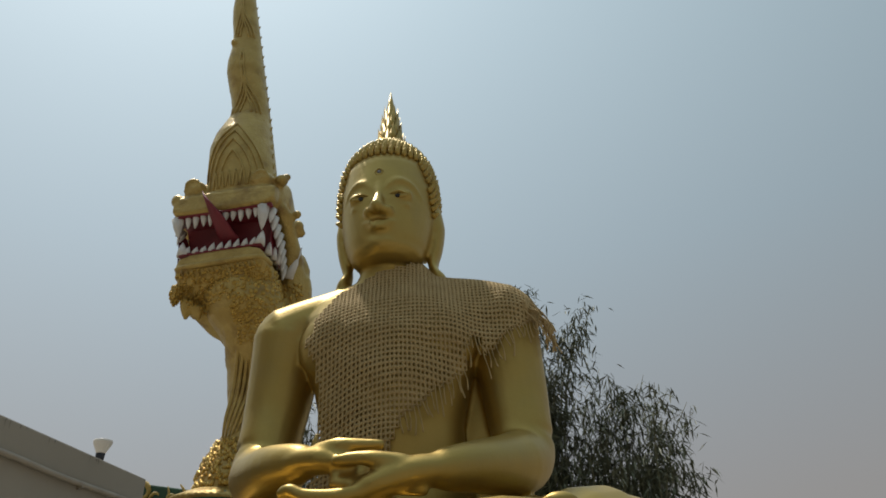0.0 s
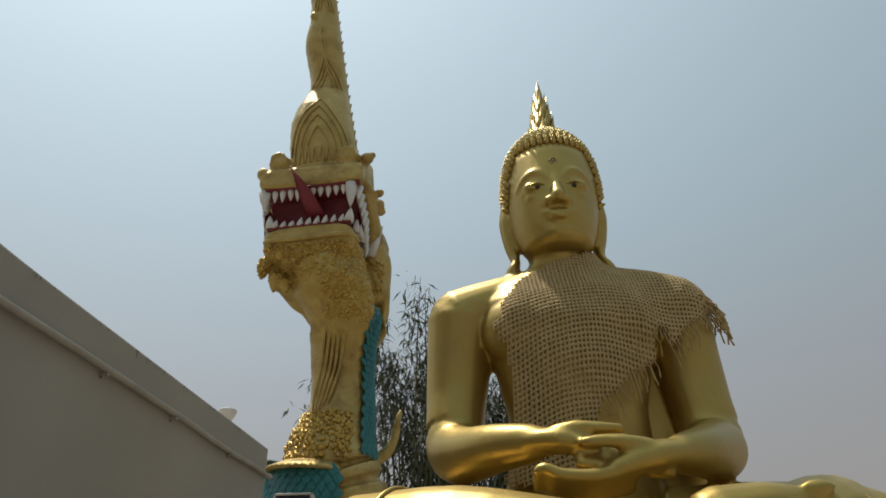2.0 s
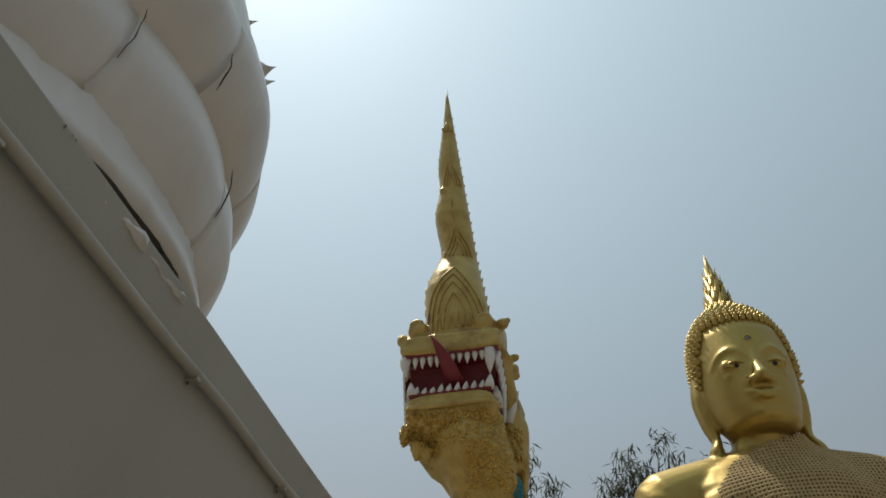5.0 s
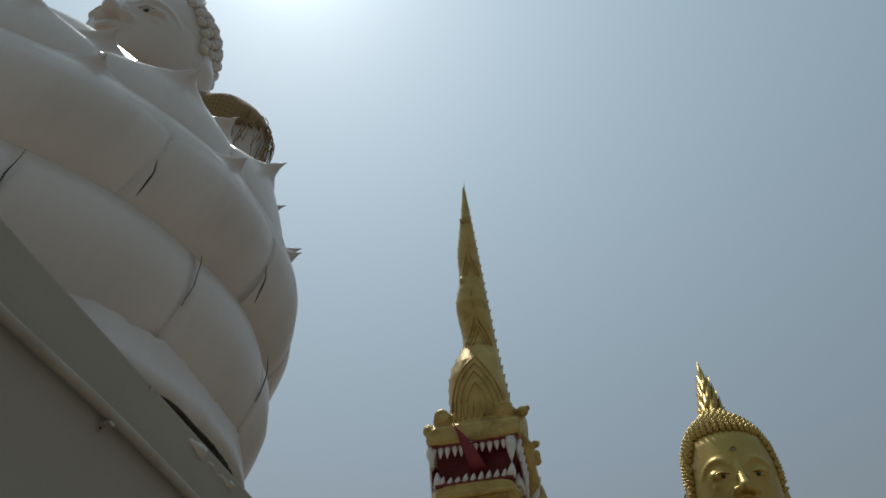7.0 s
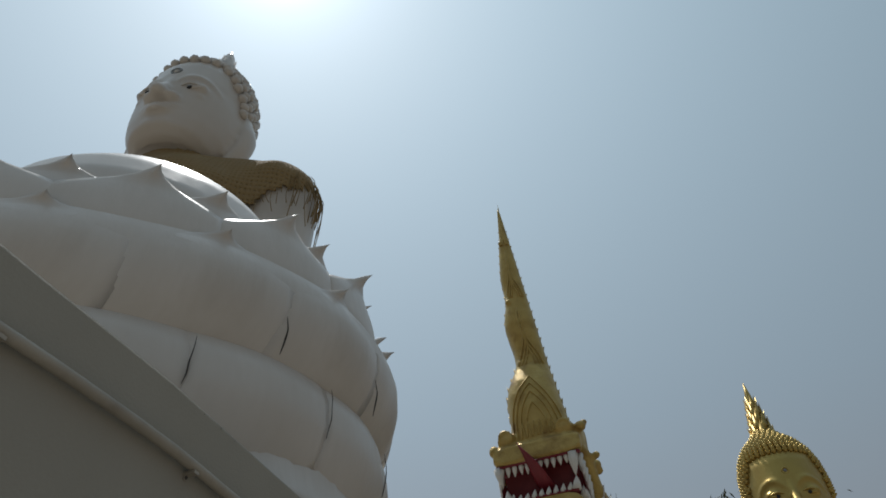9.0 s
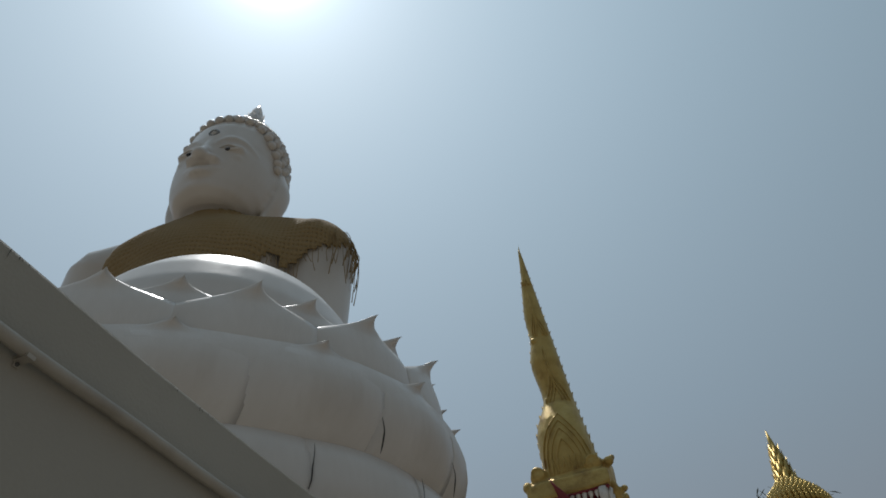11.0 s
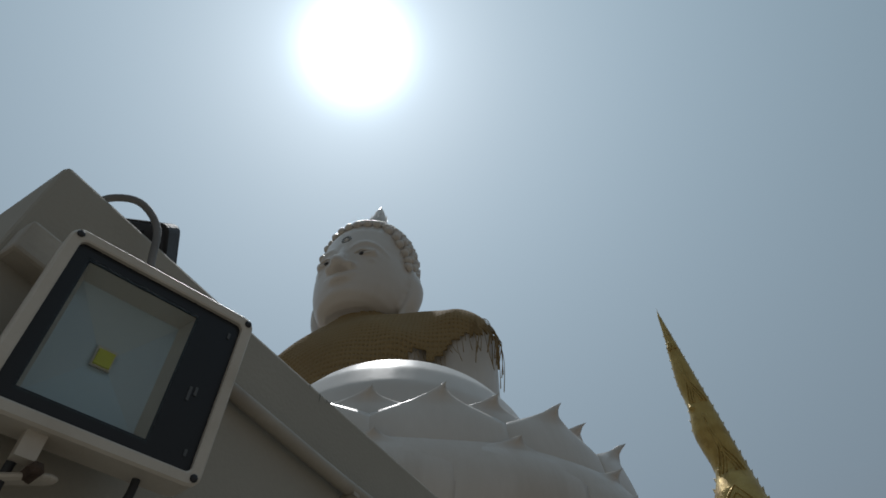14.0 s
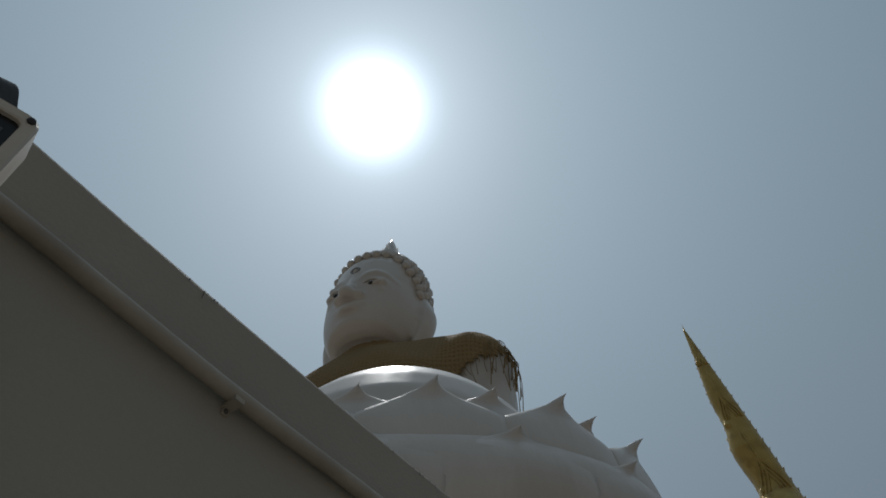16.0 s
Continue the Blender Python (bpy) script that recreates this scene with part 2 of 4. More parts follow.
def ground():
    b = Build()
    n = 40
    pts = [-3000, -900, -300, -120] + [-60 + 120 * i / n for i in range(n + 1)] + [120, 300, 900, 3000]
    w = len(pts)
    verts = [(x, y, 0.0 if max(abs(x), abs(y)) < 25 else -0.02 * (max(abs(x), abs(y)) - 25) ** 0.8 - 0.3 * noise.noise((x * 0.02, y * 0.02, 0))) for y in pts for x in pts]
    faces = [(j * w + i, j * w + i + 1, (j + 1) * w + i + 1, (j + 1) * w + i) for j in range(w - 1) for i in range(w - 1)]
    b.add(verts, faces)
    return tagged(new("ground", b.mesh("ground", [EARTH])), "dry brown earth reaching to the horizon", "ground", kind="structure")


ground()


def slab():
    b = Build()
    b.box((-24, -16, -0.2), (16, 16, 0.02))
    return tagged(new("pavement", b.mesh("pavement", [CONCRETE], False)), "pale sunlit concrete paving", "pavement", kind="structure")


slab()

WALL_TOP = 2.98
platform_pose = Matrix.Translation((wall_x(0), 0, 0)) @ pose(0, 0, 0, 0, 0, FACE)
SOUTH, NORTH = -3.03, 5.84


def top_at(y):
    """Height of the hand-laid wall top along its length."""
    return WALL_TOP + float(np.interp(y, (-3.03, -2.4, -1.7, -1.1, -0.5, 0.2, 1.5, 2.6, 5.84), (-0.008, -0.014, -0.010, 0.010, 0.04, 0.036, 0.034, 0.008, 0.006)))


def platform():
    b = Build()
    n = 45
    rings = []
    for k in range(n + 1):
        y = SOUTH + (NORTH - SOUTH) * k / n
        rings.append([(-13.5, y, 0.02), (0, y, 0.02), (0, y, top_at(y)), (-13.5, y, top_at(y))])
    b.rings(rings)
    ob = new("wall_east", b.mesh("platform", [WALL], False))
    ob.matrix_world = platform_pose
    bevel(ob, 0.012, 2)
    return tagged(ob, "cream painted platform wall with mould streaks below its top edge", "wall", kind="structure")


wall = platform()


def streaks():
    """Black mould runs below the top edge of the wall."""
    rnd = random.Random(5)
    b = Build()
    for cluster in (-2.2, -1.62, -1.5, -1.38, -0.2, 0.6, 2.6, 3.1, 3.5, 3.75, 4.2, 4.6, 5.1):
        for k in range(rnd.randint(2, 6)):
            y = cluster + rnd.gauss(0, 0.06)
            near = 0.35 if cluster < 1 else 0.6
            w, h = rnd.uniform(0.0018, 0.0055) * near, rnd.uniform(0.02, 0.11) * rnd.choice((0.4, 0.7, 1)) * near
            x, z = 0.004, top_at(y) - 0.012
            b.add([(x, y - w, z), (x, y + w, z), (x, y + w * 0.5, z - h * 0.6), (x, y, z - h), (x, y - w * 0.7, z - h * 0.5)], [(0, 1, 2, 3, 4)])
    return part("mould_streak", b.mesh("mould_streak", [STAIN], False), wall, label="black mould streaks", kind="stuff")


streaks()

# ---- conduit along the wall ----


def conduit():
    b = Build()
    rnd = random.Random(3)
    pts = [(0.022 + 0.006 * rnd.random(), y, top_at(y) - 0.222 + rnd.uniform(-0.008, 0.008)) for y in (SOUTH + 0.1 + i * 0.42 for i in range(21))]
    zc = top_at(NORTH) - 0.222
    pts += [(0.02, NORTH - 0.1, zc), (0.03, NORTH + 0.04, zc - 0.005)]
    b.tube(pts, 0.019, seg=10, steps=3)
    thing = new("cable_conduit", b.mesh("cable_conduit", [PVC]))
    thing.matrix_world = platform_pose
    tagged(thing, "cream painted plastic cable conduit clipped along the wall", "conduit")
    c = Build()
    c.box((-0.0, -0.012, -0.030), (0.044, 0.012, -0.019))
    c.box((0.0, -0.008, -0.044), (0.006, 0.008, -0.026))
    c.ball((0.006, 0, -0.036), 0.006, 1, 8, 5)
    me = c.mesh("clip", [PVC, STAIN], False)
    y = -2.05
    while y < NORTH - 0.2:
        part("clip", me, thing, pose(0, y, top_at(y) - 0.222))
        y += rnd.choice((0.62, 0.8, 0.95))
    return thing


conduit()

# ---- seated figure ----


def torso(b):
    b.loft([(1.72, 0.08, 0.62, 0.42), (2.1, 0.05, 0.50, 0.36), (2.42, 0.02, 0.41, 0.30), (2.7, 0.0, 0.405, 0.30), (2.95, 0.0, 0.46, 0.33), (3.2, 0.0, 0.55, 0.345),
            (3.38, 0.02, 0.60, 0.32), (3.5, 0.03, 0.56, 0.26), (3.58, 0.03, 0.38, 0.22), (3.64, 0.02, 0.25, 0.2), (3.7, 0.0, 0.205, 0.195), (3.85, -0.01, 0.195, 0.19), (4.0, -0.02, 0.19, 0.19)])
    for s in (-1, 1):
        b.tube([(s * 0.12, 0.03, 3.52), (s * 0.38, 0.04, 3.44), (s * 0.56, 0.05, 3.385), (s * 0.655, 0.05, 3.34)], [0.17, 0.195, 0.21, 0.23], seg=24)
        b.tube([(s * 0.66, 0.05, 3.33), (s * 0.69, 0.05, 3.05), (s * 0.715, 0.02, 2.75), (s * 0.715, -0.06, 2.5)], [0.23, 0.202, 0.178, 0.158], seg=24)
        b.ball((s * 0.24, -0.12, 3.2), (0.30, 0.18, 0.26), 0, 24, 14)


def seated_figure(leg=0.0):
    b = Build()
    torso(b)
    # head
    b.loft([(3.70, -0.12, 0.12, 0.12), (3.715, -0.12, 0.18, 0.18), (3.755, -0.105, 0.235, 0.24), (3.84, -0.075, 0.278, 0.285), (3.95, -0.045, 0.308, 0.325), (4.08, -0.025, 0.330, 0.352),
            (4.24, -0.01, 0.340, 0.365), (4.40, 0.0, 0.332, 0.352), (4.52, 0.01, 0.300, 0.315), (4.62, 0.02, 0.245, 0.255), (4.70, 0.03, 0.165, 0.175), (4.76, 0.03, 0.11, 0.115), (4.82, 0.03, 0.085, 0.09)])
    for s in (-1, 1):
        # ears
        b.tube([(s * 0.332, 0.02, 4.2), (s * 0.345, 0.03, 4.05), (s * 0.325, 0.02, 3.88), (s * 0.292, 0.0, 3.74), (s * 0.315, -0.02, 3.66)], [0.06, 0.08, 0.07, 0.055, 0.065], flat=(0.6, 1.1), up=(0, 1, 0))
        b.ball((s * 0.325, -0.02, 3.655), (0.04, 0.05, 0.035))
        # brow, eyelid, cheek, nostril
        b.tube([(s * 0.035, -0.362, 4.13), (s * 0.08, -0.358, 4.195), (s * 0.15, -0.335, 4.222), (s * 0.22, -0.285, 4.195), (s * 0.27, -0.225, 4.13)], [0.016, 0.020, 0.019, 0.016, 0.010], seg=8)
        b.ball((s * 0.135, -0.318, 4.112), (0.09, 0.042, 0.046))
        b.ball((s * 0.13, -0.308, 4.04), (0.08, 0.03, 0.022))
        b.ball((s * 0.060, -0.378, 3.965), (0.046, 0.044, 0.034))
    b.tube([(0, -0.355, 4.19), (0, -0.372, 4.10), (0, -0.405, 4.02), (0, -0.43, 3.975)], [0.028, 0.033, 0.040, 0.046])
    b.ball((0, -0.285, 3.785), (0.12, 0.075, 0.06), 0, 20, 12)
    b.ball((0, -0.31, 3.87), (0.14, 0.055, 0.05))
    for z, r, w in ((3.888, 0.015, 0.125), (3.854, 0.018, 0.095)):
        b.tube([(-w, -0.332, z + 0.024), (-w * 0.4, -0.38, z + 0.002), (0, -0.39, z - 0.004), (w * 0.4, -0.38, z + 0.002), (w, -0.332, z + 0.024)], [0.006, r, r, r, 0.006], seg=8)
    # arms and hands
    b.tube([(-0.69, 0.05, 3.0), (-0.715, 0.01, 2.75), (-0.72, -0.06, 2.53), (-0.66, -0.24, 2.44), (-0.48, -0.52, 2.41), (-0.3, -0.67, 2.395)], [0.19, 0.175, 0.168, 0.155, 0.12, 0.088], seg=20)
    b.tube([(0.69, 0.05, 3.0), (0.715, 0.01, 2.75), (0.72, -0.06, 2.51), (0.66, -0.26, 2.42), (0.50, -0.56, 2.35), (0.36, -0.72, 2.31)], [0.19, 0.175, 0.168, 0.158, 0.12, 0.09], seg=20)
    b.tube([(-0.32, -0.67, 2.395), (-0.18, -0.73, 2.385), (-0.05, -0.76, 2.35)], [0.085, 0.085, 0.06], flat=(1.0, 0.75))
    b.tube([(-0.2, -0.74, 2.425), (-0.1, -0.77, 2.435), (0.0, -0.775, 2.43), (0.09, -0.77, 2.425)], [0.04, 0.038, 0.03, 0.026], seg=10)
    for i in range(4):
        b.tube([(-0.1, -0.73 - 0.02 * i, 2.37 - 0.035 * i), (0.08, -0.72 - 0.03 * i, 2.33 - 0.03 * i), (0.28, -0.70 - 0.03 * i, 2.30 - 0.03 * i)], [0.036, 0.034, 0.028], seg=10)
    b.tube([(0.36, -0.72, 2.31), (0.22, -0.79, 2.285), (0.06, -0.83, 2.235)], [0.088, 0.095, 0.07], flat=(1.0, 0.8))
    b.tube([(0.2, -0.83, 2.325), (0.08, -0.85, 2.345), (-0.02, -0.85, 2.352), (-0.09, -0.845, 2.35)], [0.042, 0.037, 0.03, 0.026], seg=10)
    for i in range(4):
        b.tube([(0.1, -0.84 + 0.03 * i, 2.23 - 0.02 * i), (-0.06, -0.875 + 0.03 * i, 2.195 - 0.02 * i), (-0.21, -0.885 + 0.03 * i, 2.205 - 0.018 * i), (-0.275, -0.885 + 0.03 * i, 2.235 - 0.018 * i), (-0.315, -0.88 + 0.03 * i, 2.22 - 0.018 * i)], [0.04, 0.036, 0.031, 0.028, 0.022], seg=10)
    # robe panel hanging between the chest and the covered arm, thin
    b.ball((0.50, 0.13, 2.62), (0.24, 0.07, 0.62), 0, 28, 18)
    # crossed legs
    q = leg
    for s in (-1, 1):
        b.tube([(s * 0.38, 0.1, 2.0), (s * 0.8, -0.2, 1.98 + q * 0.5), (s * (1.13 - q * 0.9), -0.5, 1.94 + q * 0.45)], [0.30, 0.29 + q * 0.6, 0.26 + q * 0.5], seg=20)
    b.tube([(-1.14, -0.55, 1.95), (-0.65, -0.86, 1.95), (-0.1, -0.98, 1.88), (0.3, -0.98, 1.90), (0.5, -0.95, 1.97)], [0.25, 0.225, 0.19, 0.15, 0.13], seg=20)
    b.tube([(1.02 - q * 0.9, -0.56, 1.98 + q * 0.4), (0.9 - q * 0.6, -0.7, 1.96 + q * 0.4)], [0.25 + q * 0.6, 0.24 + q * 0.6], seg=20)
    b.tube([(0.4, -0.95, 2.0), (0.62, -0.9, 2.03), (0.82, -0.83, 2.06)], [0.13, 0.12, 0.075], seg=14)
    for i in range(5):
        b.ball((0.84 + 0.012 * i - 0.004 * i * i, -0.92 + 0.055 * i, 2.115 - 0.01 * i), (0.075 - 0.006 * i, 0.032, 0.035))
    if q > 0:
        for s in (-1, 1):
            b.loft([(z, -0.70 - 0.02 * (2.2 - z), r, r, s * 0.93) for z, r in ((1.55, 0.50), (1.66, 0.525), (1.78, 0.52), (1.90, 0.495), (2.0, 0.455), (2.08, 0.40), (2.14, 0.335), (2.18, 0.26), (2.205, 0.17), (2.215, 0.08))], seg=44)
    b.tube([(1.14 - q * 0.9, -0.55, 1.92), (0.6, -0.9, 1.86), (0.0, -1.0, 1.82), (-0.5, -0.9, 1.80)], [0.26, 0.22, 0.18, 0.13], seg=20)
    b.loft([(1.70, -0.4, 0.9, 0.5), (1.85, -0.4, 0.9, 0.5)], power=2.4)
    return fused(b, 0.013, 7)


GOLD_SKIN = seated_figure()
WHITE_SKIN = seated_figure(0.09)
_drape = Build()
torso(_drape)
DRAPE = fused(_drape, 0.02, 6)


def head_surface(az, z):
    """Point on the skull at an azimuth (0 faces forward) and height."""
    rows = [(3.84, -0.075, 0.268, 0.28), (3.95, -0.045, 0.305, 0.325), (4.08, -0.025, 0.330, 0.352), (4.24, -0.01, 0.340, 0.365), (4.40, 0.0, 0.332, 0.352), (4.52, 0.01, 0.300, 0.315), (4.62, 0.02, 0.245, 0.255), (4.70, 0.03, 0.165, 0.175), (4.78, 0.03, 0.10, 0.105)]
    for r, q in zip(rows, rows[1:]):
        if r[0] <= z <= q[0]:
            t = (z - r[0]) / (q[0] - r[0])
            y, a, d = (r[i] + (q[i] - r[i]) * t for i in (1, 2, 3))
            return Vector((a * math.sin(az), y - d * math.cos(az), z))
    return Vector((0, 0.03, z))


def figure_mesh(name, shape, skin, gem, spire_height, spire_tiers, curl):
    b = Build()
    b.add(*shape, 0)
    # rows of pointed curls
    rnd = random.Random(2)
    c0 = Vector((0, 0.01, 4.2))
    z, row = 3.9, 0
    while z < 4.8:
        r = head_surface(math.pi / 2, z).x
        n = max(6, int(2 * math.pi * r / curl))
        for i in range(n):
            az = -math.pi + 2 * math.pi * (i + 0.5 * (row % 2)) / n
            line = float(np.interp(abs(az), (0, 0.5, 0.9, 1.12, 1.3, 3.2), (4.46, 4.475, 4.44, 4.27, 4.05 if curl < 0.06 else 4.18, 3.86)))
            if z < line or (1.42 < abs(az) < 2.0 and z < 4.2):
                continue
            p = head_surface(az, z)
            d = (p - c0).normalized() * 0.9 + Vector((0, 0, 0.4))
            d.normalize()
            b.ball(p + d * curl * 0.12, curl * 0.54, 0, 8, 5)
            if curl < 0.06:
                b.cone(p + d * curl * 0.2, p + d * curl * 1.1, curl * 0.42, 8, 0, 0.25)
        z += curl * (0.84 if z < 4.55 else 0.6)
        row += 1
    # flame finial
    top = 4.80 if curl > 0.06 else 4.75
    b.cone((0, 0.03, top - 0.05), (0, 0.03, top + spire_height), 0.085 if curl < 0.06 else 0.12, 14, 0, 0.06)
    for k in range(spire_tiers):
        f = k / spire_tiers
        zz, rr = top + f * spire_height * 0.60, 0.105 * (1 - 0.62 * f)
        for i in range(8):
            a = 2 * math.pi * (i + 0.5 * (k % 2)) / 8
            n, t = Vector((math.cos(a), math.sin(a), 0)), Vector((-math.sin(a), math.cos(a), 0))
            c = Vector((0, 0.03, zz))
            h = spire_height * 0.25
            w = rr * 0.46
            b.add([c + n * rr * 0.75 - t * w + Vector((0, 0, -0.04)), c + n * rr * 0.75 + t * w + Vector((0, 0, -0.04)), c + n * rr * 0.95 + t * w, c + n * rr * 1.12 + Vector((0, 0, h)), c + n * rr * 0.95 - t * w, c + n * rr * 1.06 + Vector((0, 0, h * 0.25)), c + n * rr * 0.5 + Vector((0, 0, h * 0.3))],
                  [(0, 1, 5), (1, 2, 5), (2, 3, 5), (3, 4, 5), (4, 0, 5), (1, 0, 6), (2, 1, 6), (3, 2, 6), (4, 3, 6), (0, 4, 6)], 0)
    b.ball((0, 0.03, top - 0.02), (0.105, 0.105, 0.05))
    # hem of the robe round the shins
    for c, d, r in (((-0.93, -0.70, 1.952), (0.80, -0.52, 0.0), 0.243), ((1.0, -0.64, 1.905), (-0.84, -0.54, -0.06), 0.256)):
        if curl > 0.06:
            break
        d = Vector(d).normalized()
        n = d.cross(Vector((0, 0, 1))).normalized()
        u = n.cross(d)
        b.tube([Vector(c) + n * (r * math.cos(q)) + u * (r * math.sin(q)) for q in (0.3 * k for k in range(-2, 12))], 0.012, seg=8, steps=2)
    # forehead jewel and pupils
    ring = 0.030 if curl > 0.06 else 0.026
    b.tube([(ring * math.cos(q * 0.7854), -0.366, 4.285 + ring * math.sin(q * 0.7854)) for q in range(9)], ring * 0.3, seg=8, mat=1 if curl > 0.06 else 0, steps=2)
    b.ball((0, -0.364, 4.285), (ring * 0.6, 0.012, ring * 0.6), 0 if curl > 0.06 else 1)
    for s in (-1, 1):
        b.ball((s * 0.13, -0.346, 4.092), (0.060, 0.014, 0.015), 0, 10, 6)
        b.tube([(s * 0.06, -0.362, 4.10), (s * 0.13, -0.368, 4.118), (s * 0.20, -0.335, 4.104)], [0.004, 0.008, 0.004], seg=6, steps=3)
        b.ball((s * 0.125, -0.3535, 4.092), (0.021, 0.010, 0.015), 2, 10, 6)
    return b.mesh(name, [skin, gem, DARK])


GOLD_AT = Matrix.Translation((-0.24, 3.77, 0)) @ pose(0, 0, 0, 0, 0, FACE)
K = 2.62
WHITE_AT = Matrix.Translation((-7.338, 3.378, 0.284)) @ pose(0, 0, 0, 0, 0, FACE) @ Matrix.Scale(K, 4)

gold_figure = new("seated_statue", figure_mesh("gold_figure", GOLD_SKIN, GOLD, GEM, 0.62, 5, 0.046))
for v in gold_figure.data.vertices:
    # slimmer head
    f = min(max((v.co.z - 3.6) / 0.2, 0), 1)
    v.co.x = v.co.x * (1 - 0.06 * f) - 0.018 * f
gold_figure.matrix_world = GOLD_AT
tagged(gold_figure, "satin gold painted seated meditating statue with pointed hair curls", "statue")
white_figure = new("seated_statue", figure_mesh("white_figure", WHITE_SKIN, WHITE, GEM, 0.46, 3, 0.066))


def turn_upper_body(ob, degrees=12):
    """Chest, shoulders and head turned a little over the seat, shoulders drawn up to the chin."""
    for v in ob.data.vertices:
        lift = float(np.interp(v.co.z, (2.6, 3.25, 3.55, 3.72), (0, 0.07, 0.07, 0)))
        if v.co.z > 3.55 and math.hypot(v.co.x, v.co.y) > 0.24 and v.co.y < 0.1:
            lift = 0.0
        if 3.66 < v.co.z < 4.2 and abs(v.co.x) < 0.4:
            v.co.x *= 1 + 0.07 * math.sin((v.co.z - 3.66) / 0.54 * math.pi)
        v.co.z += lift
        f = min(max((v.co.z - 2.15) / 0.7, 0), 1)
        a = math.radians(degrees) * f * f * (3 - 2 * f)
        x, y = v.co.x, v.co.y
        v.co.x, v.co.y = x * math.cos(a) - y * math.sin(a), x * math.sin(a) + y * math.cos(a)


turn_upper_body(white_figure)
white_figure.matrix_world = WHITE_AT
tagged(white_figure, "huge glossy white seated statue on a lotus pedestal", "statue")


def plinth():
    b = Build()
    b.loft([(0.02, -0.35, 1.5, 0.95), (0.25, -0.35, 1.5, 0.95), (0.35, -0.35, 1.38, 0.85), (1.35, -0.35, 1.38, 0.85), (1.45, -0.35, 1.5, 0.95), (1.705, -0.35, 1.5, 0.95)], seg=48, power=4.5)
    ob = new("statue_plinth", b.mesh("statue_plinth", [WALL]))
    ob.matrix_world = GOLD_AT
    bevel(ob, 0.02)
    return tagged(ob, "cream painted plinth under the gold statue", "plinth")


plinth()

# ---- crochet shawls ----
from mathutils.bvhtree import BVHTree


def inside(x, z, poly):
    hit = False
    for (ax, az), (bx, bz) in zip(poly, poly[1:] + poly[:1]):
        if (az > z) != (bz > z) and x < ax + (z - az) / (bz - az) * (bx - ax):
            hit = not hit
    return hit


OUTLINE = [(0.20, 3.72), (0.10, 3.665), (-0.05, 3.625), (-0.20, 3.56), (-0.34, 3.44), (-0.43, 3.27), (-0.465, 3.08), (-0.475, 2.80), (-0.475, 2.28), (0.05, 2.28), (0.06, 2.63), (0.20, 2.78), (0.33, 2.87), (0.50, 3.00), (0.70, 3.17), (0.92, 3.34), (1.05, 3.36), (1.05, 3.9), (0.5, 3.95), (0.22, 3.70)]


